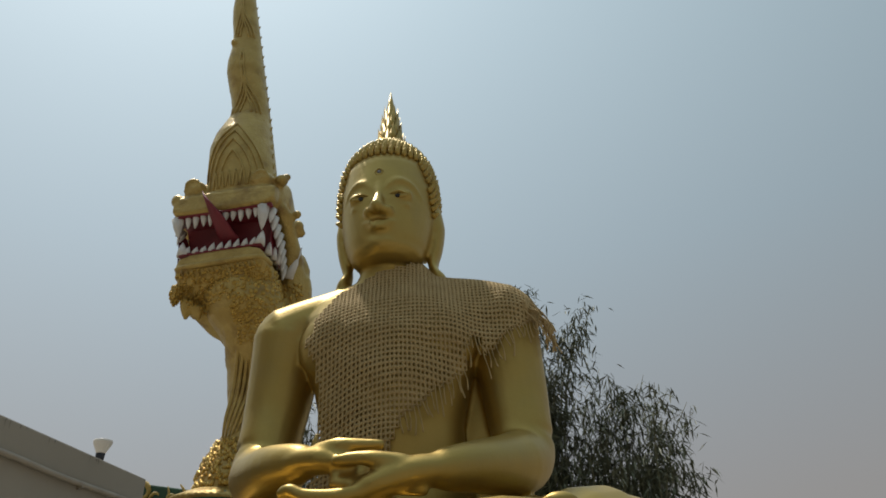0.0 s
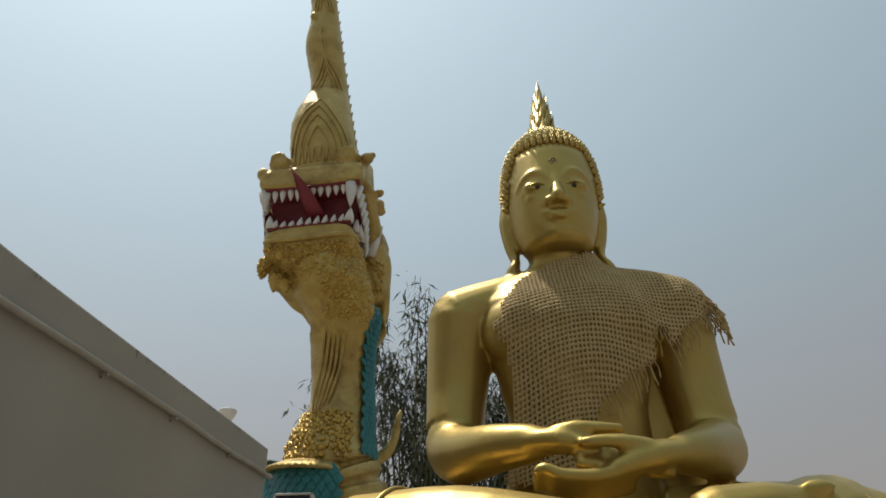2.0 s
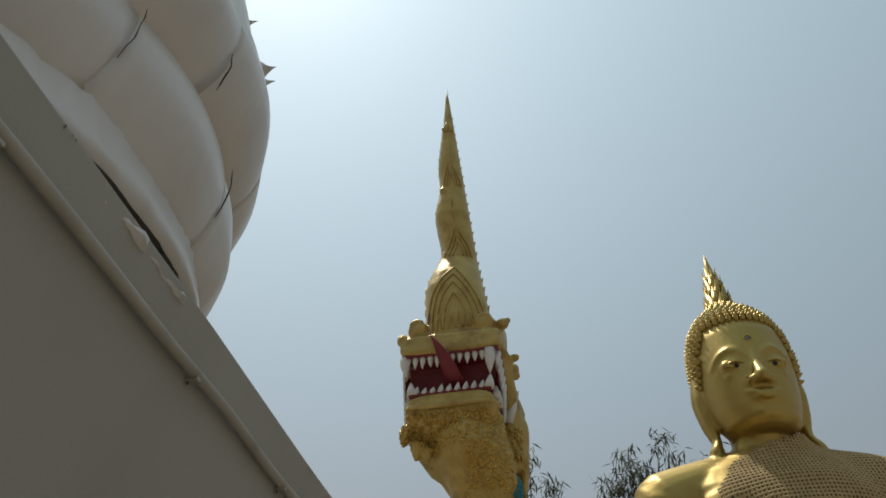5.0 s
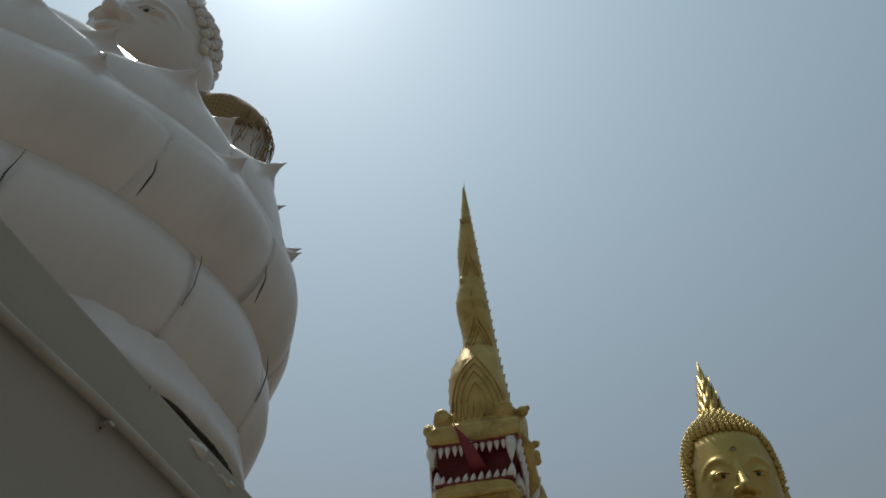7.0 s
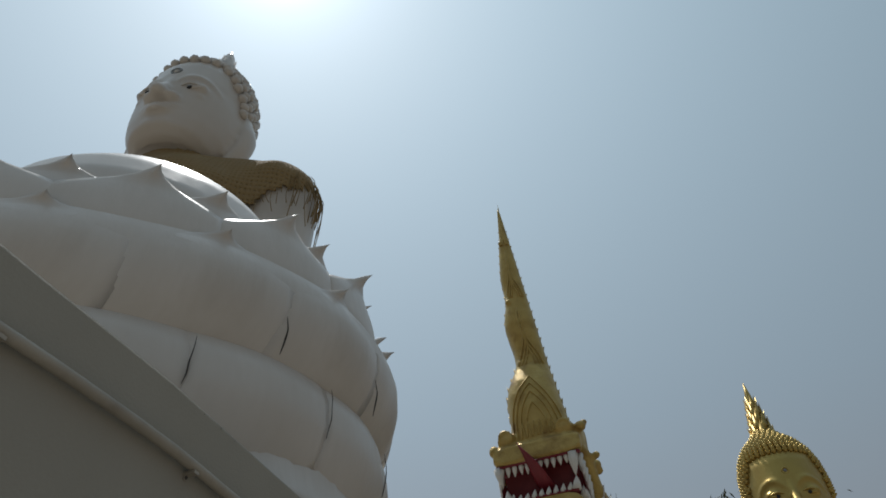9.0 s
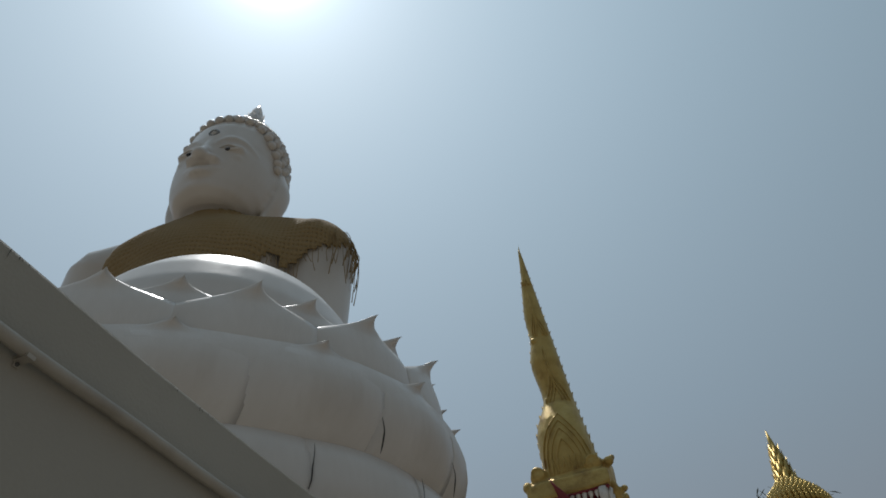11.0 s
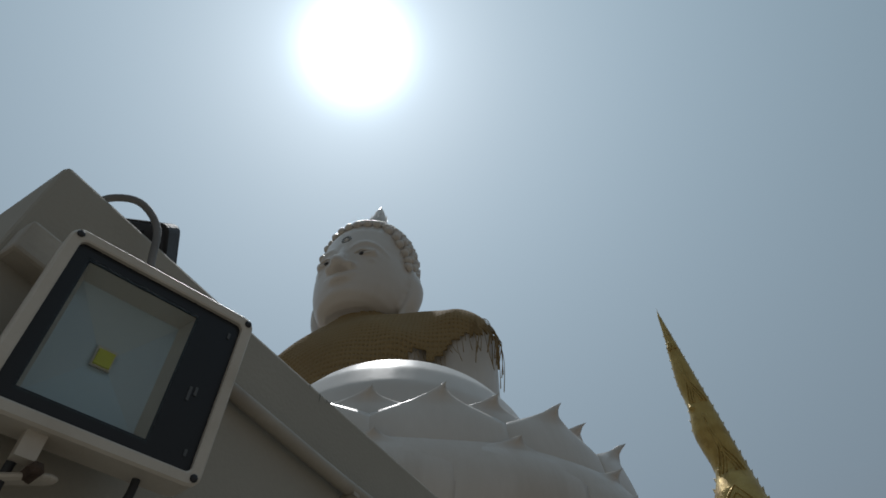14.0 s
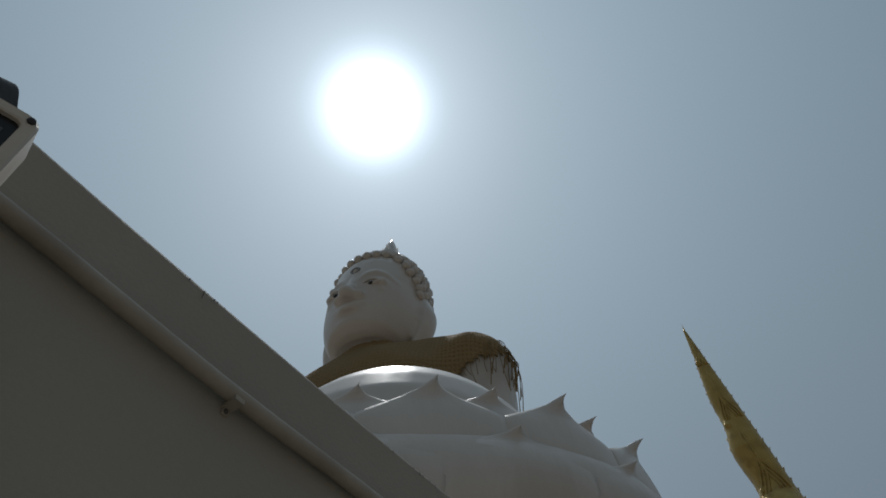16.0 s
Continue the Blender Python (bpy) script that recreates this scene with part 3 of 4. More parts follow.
def shawl_net(name, shape, pitch, thick, holes, strand, material_, at, label, seed):
    """A net laid from the front and above over a figure, spanning its hollows, with fringes along the lower hem."""
    rnd = random.Random(seed)
    tree = BVHTree.FromPolygons([tuple(v) for v in shape[0]], shape[1])
    d = Vector((-0.12, 0.80, -0.59)).normalized()
    s = d.cross(Vector((0, 0, 1))).normalized()
    u = s.cross(d)
    o = Vector((0.2, 0, 3.1)) - d * 3
    nu, nv = int(2.2 / pitch), int(2.4 / pitch)
    depth = np.full((nv, nu), np.nan)
    for j in range(nv):
        for i in range(nu):
            p = o + s * ((i - nu / 2) * pitch) + u * ((j - nv / 2) * pitch)
            hit = tree.ray_cast(p, d)
            if hit[0] is not None:
                depth[j, i] = hit[3]
    limit = np.where(np.isnan(depth), 9.0, depth)
    cur = np.where(np.isnan(depth), 3.6, depth)
    for _ in range(int(7.0 / pitch)):
        pad = np.pad(cur, 1, mode="edge")
        avg = (pad[:-2, 1:-1] + pad[2:, 1:-1] + pad[1:-1, :-2] + pad[1:-1, 2:]) / 4
        cur = np.minimum(limit, 0.5 * cur + 0.5 * avg)
    b = Build()
    lift = 0.012

    def place(i, j):
        fi, fj = min(max(i, 0), nu - 1.001), min(max(j, 0), nv - 1.001)
        i0, j0 = int(fi), int(fj)
        a, c = fi - i0, fj - j0
        dep = (cur[j0, i0] * (1 - a) + cur[j0, i0 + 1] * a) * (1 - c) + (cur[j0 + 1, i0] * (1 - a) + cur[j0 + 1, i0 + 1] * a) * c
        p = o + s * ((i - nu / 2) * pitch) + u * ((j - nv / 2) * pitch) + d * (dep - lift)
        fold = noise.noise((p.x * 2.2 + p.z * 4.5, p.z * 3.5 - p.x * 3, seed)) * 0.016
        return p - d * (0.008 + fold)

    cells = set()
    for j in range(nv - 1):
        for i in range(nu - 1):
            if np.isnan(depth[j, i]) and cur[j, i] > 3.75:
                continue
            p = place(i + 0.5, j + 0.5)
            if inside(p.x + 0.015 * math.sin(p.z * 40), p.z, OUTLINE) and abs(depth[j, i] - depth[j, min(i + 1, nu - 1)]) < 0.6:
                cells.add((i, j))
    index = {}

    def vert(i, j):
        k = (round(i * 4), round(j * 4))
        if k not in index:
            index[k] = len(b.v)
            b.v.append(tuple(place(i, j)))
        return index[k]

    for i, j in sorted(cells):
        jx, jy, hole = rnd.uniform(-0.05, 0.05), rnd.uniform(-0.05, 0.05), rnd.uniform(*holes)
        outer = [vert(i, j), vert(i + 0.5, j), vert(i + 1, j), vert(i + 1, j + 0.5), vert(i + 1, j + 1), vert(i + 0.5, j + 1), vert(i, j + 1), vert(i, j + 0.5)]
        inner = []
        for k in range(8):
            a = -3 * math.pi / 4 + k * math.pi / 4
            inner.append(len(b.v))
            b.v.append(tuple(place(i + 0.5 + jx + hole * math.cos(a), j + 0.5 + jy + hole * math.sin(a))))
        for k in range(8):
            b.f.append((outer[k], outer[(k + 1) % 8], inner[(k + 1) % 8], inner[k]))
            b.m.append(0)
    thing = new(name, None)
    thing.matrix_world = at
    tagged(thing, label, "shawl")
    net = part("net", b.mesh("net", [material_]), thing)
    sol = net.modifiers.new("thickness", "SOLIDIFY")
    sol.thickness, sol.offset = thick, 0
    # tassels along the hem
    f = Build()
    for i, j in sorted(cells):
        if (i, j - 1) in cells:
            continue
        p = place(i + 0.5, j)
        if p.x < 0.1 or p.z < 2.66:
            continue
        for k in range(1):
            n = rnd.uniform(0.07, 0.17) * (1.9 if p.x > 0.86 else 1.0)
            a = place(i + 0.25 + 0.5 * k, j)
            out = Vector((0.02 if p.x < 0.86 else 0.05, -0.015, 0))
            f.tube([a, a + out * 0.5 + Vector((rnd.uniform(-0.008, 0.008), -0.01, -n * 0.5)), a + out + Vector((rnd.uniform(-0.015, 0.015), 0, -n))], [0.004 * strand, 0.0035 * strand, 0.005 * strand], seg=5, steps=2)
    # loose hem hanging past the outer shoulder
    for k in range(34):
        y = rnd.uniform(-0.14, 0.16)
        hit = tree.ray_cast(Vector((2, y, rnd.uniform(3.32, 3.44))), Vector((-1, 0, 0)))
        a = hit[0] + Vector((0.012, 0, 0))
        n = rnd.uniform(0.10, 0.36) * (0.65 if strand > 0.8 else 1.0)
        f.tube([a + Vector((-0.01, 0, 0.04)), a + Vector((0.02, 0, -0.02)), a + Vector(((0.05 + 0.03 * rnd.random()) * strand, -0.01, -n * 0.5)), a + Vector(((0.05 + 0.06 * rnd.random()) * strand * strand, 0, -n))], [0.005 * strand, 0.005 * strand, 0.004 * strand, 0.006 * strand], seg=5, steps=3)
    part("fringe", f.mesh("fringe", [material_]), thing, label="knotted hanging tassels")
    return thing


shawl_net("crochet_shawl", DRAPE, 0.0235, 0.008, (0.25, 0.33), 1.0, NET, GOLD_AT, "beige crochet net shawl draped over one shoulder of the gold statue", 4)
white_shawl = shawl_net("crochet_shawl", DRAPE, 0.024, 0.006, (0.10, 0.14), 0.5, NET_DARK, WHITE_AT, "ochre crochet net shawl draped over the white statue", 9)
for piece in white_shawl.children:
    turn_upper_body(piece)

# ---- lotus pedestal ----
LOTUS = Vector((-7.349, 1.596, 0))
PETALS = 21


def petal_mesh(name, rows, half, tip_from, tip_out, down=False, fullness=0.10):
    """A pillowed petal about the pedestal's axis; rows: (radius, z) from root to tip."""
    b = Build()
    nu, nv = 12, 16
    rr = [r for r, z in rows]
    zz = [z for r, z in rows]
    ts = [i / (len(rows) - 1) for i in range(len(rows))]
    for j in range(nv + 1):
        t = j / nv
        r, z = float(np.interp(t, ts, rr)), float(np.interp(t, ts, zz))
        if t < tip_from:
            w = half
        else:
            f = (t - tip_from) / (1 - tip_from)
            w = half * (math.sqrt(max(1 - f * f, 0.0)) if down else (1 - f) ** 1.15)
            w = max(w, 0.004)
        for i in range(nu + 1):
            x = -1 + 2 * i / nu
            a = w * x
            bulge = fullness * (1 - x * x) * math.sin(math.pi * min(max(t, 0.04), 0.96)) ** 0.6
            ridge = 0.02 * (1 - abs(x)) * t
            f = max(0.0, (t - 0.86) / 0.14)
            R = r + bulge + ridge + tip_out * f * f * (1 - abs(x) * 0.3)
            b.v.append((R * math.cos(a), R * math.sin(a), z))
    m = nu + 1
    n0 = len(b.v)
    for j in range(nv + 1):
        for i in range(m):
            x, y, z = b.v[j * m + i]
            q = 1 - (0.006 + 0.05 * (1 - (2 * i / nu - 1) ** 2) * (1 - j / nv)) / math.hypot(x, y)
            b.v.append((x * q, y * q, z))
    for j in range(nv):
        for i in range(nu):
            q = (j * m + i, j * m + i + 1, (j + 1) * m + i + 1, (j + 1) * m + i)
            if down:
                q = q[::-1]
            b.f += [q, tuple(n0 + k for k in q[::-1])]
            b.m += [0, 0]
    edge = [j * m for j in range(nv + 1)] + [nv * m + i for i in range(1, m)] + [j * m + nu for j in range(nv - 1, -1, -1)]
    for p, q in zip(edge, edge[1:]):
        b.f.append((p, p + n0, q + n0, q) if down else (q, q + n0, p + n0, p))
        b.m.append(0)
    me = b.mesh(name, [WHITE])
    for p in me.polygons[2 * nu * nv:]:
        p.use_smooth = False
    return me


# brown cement colour holds both the stain and the gap's shade
STAINED_SHADE = material("stained_cement_with_shade", (0.36, 0.31, 0.26), (0.2, 0.165, 0.135), rough=0.9, scale=8, fine=40, bump=0.6)


def lotus():
    thing = new("lotus_pedestal", None)
    thing.matrix_world = Matrix.Translation(LOTUS) @ pose(0, 0, 0, 0, 0, FACE) @ Matrix.Diagonal((0.923, 0.495, 1, 1))
    tagged(thing, "white painted concrete lotus pedestal with cracked pointed petals", "pedestal")
    c = Build()
    c.loft([(WALL_TOP - 0.004, 0, 4.36, 4.36), (3.12, 0, 4.36, 4.36), (3.14, 0, 4.56, 4.56), (3.45, 0, 4.62, 4.62), (3.70, 0, 4.56, 4.56), (3.86, 0, 4.65, 4.65), (3.98, 0, 4.715, 4.715), (4.12, 0, 4.735, 4.735), (4.28, 0, 4.715, 4.715), (4.44, 0, 4.60, 4.60), (4.56, 0, 4.52, 4.52), (4.64, 0, 4.42, 4.42), (4.72, 0, 4.3, 4.3), (4.76, 0, 4.1, 4.1), (4.77, 0, 3.7, 3.7)], seg=144)
    part("core", c.mesh("core", [WHITE]), thing)
    # ragged mortar rim, shade-coloured stained recess and flared hem under the lowest petals
    def ring_part(name, rows, mat, rough, label=""):
        g = Build()
        rings = []
        for k, (r, z) in enumerate(rows):
            ring = []
            for i in range(480):
                a = 2 * math.pi * i / 480
                q = r + rough * (noise.noise((a * 14, k * 0.35, 1)) + 0.6 * noise.noise((a * 60, k * 0.5, 7)) + 0.5 * noise.noise((a * 170, k * 0.8, 5)))
                ring.append((q * math.cos(a), q * math.sin(a), z + rough * 0.45 * noise.noise((a * 45, k * 0.6, 3))))
            rings.append(ring)
        g.rings(rings, 0, True, False)
        part(name, g.mesh(name, [mat]), thing, label=label)

    ring_part("mortar_rim", [(4.40, 3.05), (4.56, 3.05), (4.66, 3.03), (4.72, 2.995), (4.73, 2.96), (4.68, 2.94), (4.60, 2.94)], WHITE, 0.045, "ragged mortar rim")
    ring_part("recess", [(4.40, 3.0), (4.42, 3.05), (4.44, 3.12), (4.48, 3.14), (4.60, 3.105), (4.70, 3.075)], STAINED_SHADE, 0.012, "recess under the petals, coloured dark for stain and gap shade")
    ring_part("flared_hem", [(4.60, 3.48), (4.63, 3.38), (4.655, 3.27), (4.675, 3.20), (4.70, 3.14), (4.72, 3.085), (4.70, 3.066)], WHITE, 0.012)
    step = 2 * math.pi / PETALS
    low = petal_mesh("petal_low", [(4.54, 3.84), (4.62, 3.78), (4.68, 3.66), (4.70, 3.50), (4.68, 3.40), (4.65, 3.31), (4.62, 3.22)], step * 0.535, 0.78, 0.0, True, 0.025)
    mid = petal_mesh("petal_mid", [(4.54, 3.72), (4.64, 3.80), (4.71, 3.92), (4.74, 4.05), (4.73, 4.17), (4.69, 4.28), (4.64, 4.37), (4.61, 4.45)], step * 0.54, 0.74, 0.10, False, 0.02)
    high = petal_mesh("petal_high", [(4.46, 3.95), (4.55, 4.12), (4.60, 4.28), (4.60, 4.42), (4.57, 4.58), (4.53, 4.73), (4.50, 4.88)], step * 0.56, 0.70, 0.12, False, 0.02)
    inner = petal_mesh("petal_inner", [(4.32, 4.1), (4.42, 4.30), (4.46, 4.44), (4.47, 4.56), (4.44, 4.69), (4.40, 4.80), (4.38, 4.91)], step * 0.56, 0.70, 0.12, False, 0.02)
    rnd = random.Random(8)
    for me, shift in ((low, 0.0), (mid, 0.5), (high, 0.0), (inner, 0.5)):
        for i in range(PETALS):
            a = step * (i + shift) - 0.007
            part("petal", me, thing, pose(0, 0, rnd.uniform(-0.008, 0.008), 0, 0, math.degrees(a) + rnd.uniform(-0.15, 0.15)))
    # dark cracks where petals part
    crack = Build()
    for i in range(PETALS):
        for shift, z0, z1, r0 in ((0.0, 3.76, 4.02, 4.725), (0.5, 3.45, 3.74, 4.695)):
            if rnd.random() < 0.25:
                continue
            a = step * (i + shift) - 0.007
            n = 6
            pts = []
            for k in range(n):
                f = k / (n - 1)
                aa = a + rnd.uniform(-0.0018, 0.0018)
                z = z0 + (z1 - z0) * f * rnd.uniform(0.9, 1.0)
                r = r0 + 0.004 + 0.02 * math.sin(f * math.pi)
                pts.append((r * math.cos(aa), r * math.sin(aa), z))
            w = rnd.uniform(0.002, 0.006)
            crack.tube(pts, [0.002, w, w * 1.2, w * 0.8, 0.003, 0.001], seg=5, steps=2)
    part("crack", crack.mesh("crack", [CRACK]), thing, label="dark weathered cracks", kind="stuff")


lotus()

# ---- naga ----


def naga():
    b = Build()
    X = -2.45

    def along(rows, power=3.2, seg=36):
        """rows: y, half width, low z, high z, x centre."""
        rings = []
        for y, w, lo, hi, xc in rows:
            ring = []
            for i in range(seg):
                a = 2 * math.pi * i / seg
                c, s = math.cos(a), math.sin(a)
                ring.append((xc + w * math.copysign(abs(c) ** (2 / power), c), y, (lo + hi) / 2 + (hi - lo) / 2 * math.copysign(abs(s) ** (2 / power), s)))
            rings.append(ring)
        b.rings(rings)

    # brow bar, skull, lower jaw
    along([(6.63, 0.63, 6.34, 6.60, X), (6.70, 0.64, 6.33, 6.66, X), (6.80, 0.63, 6.33, 6.69, X)], 5)
    along([(6.74, 0.60, 6.35, 6.72, X), (6.9, 0.63, 6.34, 6.95, X + 0.02), (7.1, 0.64, 6.40, 7.0, X + 0.04), (7.4, 0.62, 6.05, 6.95, X + 0.10), (7.7, 0.52, 5.6, 6.7, X + 0.18), (7.95, 0.3, 5.3, 6.2, X + 0.25)])
    along([(6.74, 0.50, 5.60, 5.83, X), (6.80, 0.54, 5.50, 5.84, X), (6.95, 0.56, 5.36, 5.82, X), (7.2, 0.58, 5.12, 5.76, X + 0.04), (7.45, 0.55, 4.95, 5.8, X + 0.12), (7.7, 0.45, 4.9, 6.0, X + 0.2)], 2.8)
    b.tube([(-2.28, 7.25, 5.35), (-2.14, 7.42, 5.0), (-2.08, 7.56, 4.6), (-2.05, 7.62, 4.2), (-2.04, 7.6, 3.85), (-2.08, 7.56, 3.55), (-2.11, 7.52, 3.25), (-2.0, 7.56, 2.9), (-1.9, 7.6, 2.4)], [0.48, 0.44, 0.375, 0.345, 0.35, 0.41, 0.50, 0.54, 0.54], seg=28)
    # skull side behind the mouth corner
    b.tube([(-1.86, 7.0, 6.45), (-1.80, 7.3, 6.2), (-1.72, 7.5, 5.8), (-1.72, 7.6, 5.3)], [0.10, 0.13, 0.16, 0.2])
    b.tube([(-3.02, 7.0, 6.45), (-3.0, 7.3, 6.2), (-2.85, 7.5, 5.8), (-2.7, 7.6, 5.3)], [0.10, 0.13, 0.16, 0.2])
    # cheek flanges
    b.tube([(-1.62, 7.5, 6.0), (-1.54, 7.62, 5.6), (-1.58, 7.7, 5.1), (-1.72, 7.75, 4.65)], [0.06, 0.12, 0.12, 0.05], flat=(0.6, 1.2))
    b.tube([(-2.9, 7.4, 5.5), (-2.66, 7.5, 5.1), (-2.46, 7.6, 4.75), (-2.40, 7.65, 4.5)], [0.06, 0.07, 0.04, 0.015])
    # crest
    crest = []
    for z, w in ((6.55, 0.46), (6.85, 0.44), (7.15, 0.43), (7.4, 0.415), (7.62, 0.375), (7.8, 0.325), (7.95, 0.28), (8.1, 0.252), (8.3, 0.25), (8.5, 0.258), (8.7, 0.262), (8.85, 0.25), (9.0, 0.225), (9.15, 0.20), (9.35, 0.188), (9.55, 0.184),
                 (9.75, 0.172), (9.95, 0.15), (10.15, 0.128), (10.35, 0.105), (10.45, 0.088), (10.65, 0.07), (10.88, 0.047), (11.1, 0.026), (11.33, 0.006)):
        right = float(np.interp(z, (6.5, 7.15, 7.9, 11.18), (-1.91, -1.985, -2.10, -2.605)))
        crest.append((z, right - w, w, float(np.interp(z, (6.55, 7.15, 7.9, 11.18), (7.08, 6.99, 6.96, 6.22))), min(w, 0.40)))
    b.loft([(z, y, w, d, x) for z, x, w, y, d in crest], seg=36, power=2.4)
    for z, r in ((8.02, 0.06), (9.12, 0.075), (9.2, 0.05), (10.36, 0.05)):
        x, w, y, d = (float(np.interp(z, [q[0] for q in crest], [q[k] for q in crest])) for k in (1, 2, 3, 4))
        b.ball((x - w * 0.62, y - d * 0.72, z), (r, r, r * 0.75))
    # bumps over the brow
    for x in (-2.88, -2.02):
        b.ball((x, 6.76, 6.74), (0.145, 0.14, 0.13))
        b.tube([(x - 0.11, 6.66, 6.72), (x - 0.06, 6.62, 6.82), (x + 0.06, 6.62, 6.82), (x + 0.1, 6.66, 6.72)], 0.018, seg=6)
    b.ball((-3.07, 6.69, 6.60), (0.075, 0.07, 0.09))
    for p, r in (((-1.80, 6.78, 6.74), 0.085), ((-1.74, 6.80, 6.80), 0.05), ((-1.70, 7.3, 6.36), 0.10), ((-1.64, 7.36, 6.30), 0.06), ((-1.68, 7.1, 6.42), 0.06)):
        b.ball(p, (r, r, r * 0.9))
    orn = Build()

    # nested ogive mouldings on the crest
    def front(z, f):
        zs = [r[0] for r in crest]
        x, w, y, d = (float(np.interp(z, zs, [r[k] for r in crest])) for k in (1, 2, 3, 4))
        g = (1 - abs(f) ** 2.4) ** (1 / 2.4)
        return Vector((x + w * f, y - d * g - 0.004, z))

    for q, wide in ((1.0, 0.86), (0.86, 0.72), (0.7, 0.56), (0.5, 0.36)):
        for s in (-1, 1):
            pts = []
            for k in range(9):
                t = k / 8
                pts.append(front(6.72 + (7.66 - 6.72) * q * t, s * wide * (1 - t ** 2.4)))
            orn.tube(pts, 0.014, seg=6, steps=2)
    for x0 in (-0.5, -0.3, -0.1, 0.1, 0.3, 0.5):
        orn.tube([front(6.70, x0 - 0.07), front(6.86, x0 - 0.02), front(6.90, x0), front(6.86, x0 + 0.02), front(6.70, x0 + 0.07)], 0.012, seg=6, steps=2)
    for z0, z1 in ((7.95, 8.95), (9.2, 10.15), (10.3, 10.9)):
        for q, wide in ((1.0, 0.7), (0.78, 0.5), (0.55, 0.28)):
            for s in (-1, 1):
                orn.tube([front(z0 + (z1 - z0) * q * k / 6, s * wide * (1 - (k / 6) ** 2.0) * (0.55 + 0.45 * math.cos(k * 0.9))) for k in range(7)], 0.016, seg=6, steps=2)
    # chin border, throat strands
    orn.tube([(-2.95, 6.9, 5.70), (-2.92, 6.76, 5.66), (-2.45, 6.72, 5.64), (-1.98, 6.76, 5.66), (-1.9, 6.95, 5.66)], 0.035, seg=8)
    for k in range(5):
        o = -0.05 * k - 0.10
        orn.tube([(-2.52 - o * 0.6, 6.95 - 0.01 * k, 5.45), (-2.42 - o, 7.03, 5.1), (-2.38 - o * 1.1, 7.15, 4.7), (-2.36 - o * 1.1, 7.24, 4.3), (-2.38 - o * 0.9, 7.23, 3.95), (-2.36 - o * 0.6, 7.24, 3.74)], [0.02, 0.026, 0.026, 0.024, 0.02, 0.01], seg=7)
    for s, x in ((-1, -2.36), (1, -2.16)):
        orn.tube([(x + s * 0.05, 6.93, 5.5), (x + s * 0.16, 6.98, 5.25), (x + s * 0.12, 7.06, 5.05), (x, 7.12, 4.9)], 0.022, seg=6)
    orn.tube([(-1.80, 7.42, 4.75), (-1.76, 7.46, 4.3), (-1.77, 7.45, 3.8)], 0.02, seg=6)
    for k in range(15):
        x = -2.88 + 0.86 * k / 14
        orn.tube([(x, 6.755, 5.63), (x + 0.012, 6.75, 5.57), (x + 0.03, 6.765, 5.545)], [0.016, 0.014, 0.006], seg=5, steps=2)
    for p, q in (((-2.98, 6.92, 5.5), (-3.03, 6.95, 5.26)), ((-2.86, 6.95, 5.3), (-2.9, 7.0, 5.05)), ((-2.78, 7.0, 5.25), (-2.76, 7.06, 5.06))):
        b.cone(p, q, 0.085, 8, 0, 0.2)
    # collar lip and rear curl
    lip, under = [], []
    for k in range(40):
        a = -3.3 + 2.15 * k / 39
        w = math.sin(math.pi * k / 39) ** 0.5
        r0, r1 = 0.46, 0.46 + 0.24 * w + (0.025 if k % 2 else 0)
        c, sn = math.cos(a), math.sin(a)
        zz = 3.16 - 0.08 * k / 39
        lip.append([(-2.13 + r0 * c, 7.5 + r0 * sn, zz + 0.09), (-2.13 + r1 * c, 7.5 + r1 * sn, zz - 0.02), (-2.13 + r1 * c, 7.5 + r1 * sn, zz - 0.055), (-2.13 + r0 * c, 7.5 + r0 * sn, zz - 0.03)])
    orn.rings(lip)
    b.tube([(-1.78, 7.7, 3.30), (-1.55, 7.65, 3.32), (-1.42, 7.62, 3.48), (-1.37, 7.6, 3.72), (-1.34, 7.6, 3.84)], [0.11, 0.07, 0.055, 0.04, 0.02])
    verts, faces = fused(b, 0.024, 1)
    out = Build()
    out.add(verts, faces, 0)
    out.add(orn.v, orn.f, 0)
    rnd = random.Random(11)
    # chips of leaf ornament on chin, throat and foot
    for p in rnd.sample(verts, len(verts)):
        if p.y > 7.48 or len(out.f) > len(faces) + len(orn.f) + 30000:
            continue
        chin = 4.75 < p.z < 5.55 and p.x > -2.3 or 5.2 < p.z < 5.6
        foot = 3.2 < p.z < 3.72 and p.x < -1.85
        if not (chin or foot) or rnd.random() < 0.5:
            continue
        c = Vector((-2.15, 7.55, p.z))
        n = (p - c).normalized()
        r = rnd.uniform(0.018, 0.042) if foot else rnd.uniform(0.014, 0.034)
        t = (n + Vector((rnd.uniform(-0.6, 0.6), rnd.uniform(-0.6, 0.6), rnd.uniform(-0.2, 0.9)))).normalized()
        if foot:
            # leaf-shaped flakes pointing up and out
            tip = (n * rnd.uniform(0.3, 0.9) + Vector((rnd.uniform(-0.5, 0.5), rnd.uniform(-0.3, 0.3), 1.0))).normalized()
            out.cone(p - n * 0.01, p + tip * r * 1.15, r * 0.95, 5, 1, 0.2)
        else:
            out.cone(p - n * 0.012, p + t * r * 0.45, r, 7, 1, 0.45)
    # serrations up the crest's edges
    z = 6.75
    while z < 10.7:
        for s in (-1, 1):
            p = front(z, s * 0.97)
            h = 0.11 * (1 - (z - 6.5) / 7)
            out.cone(p + Vector((-0.02 * s, 0.06, 0)), p + Vector((0.02 * s, 0.06, h * 1.1)), h * 0.4, 5, 0)
        z += 0.17
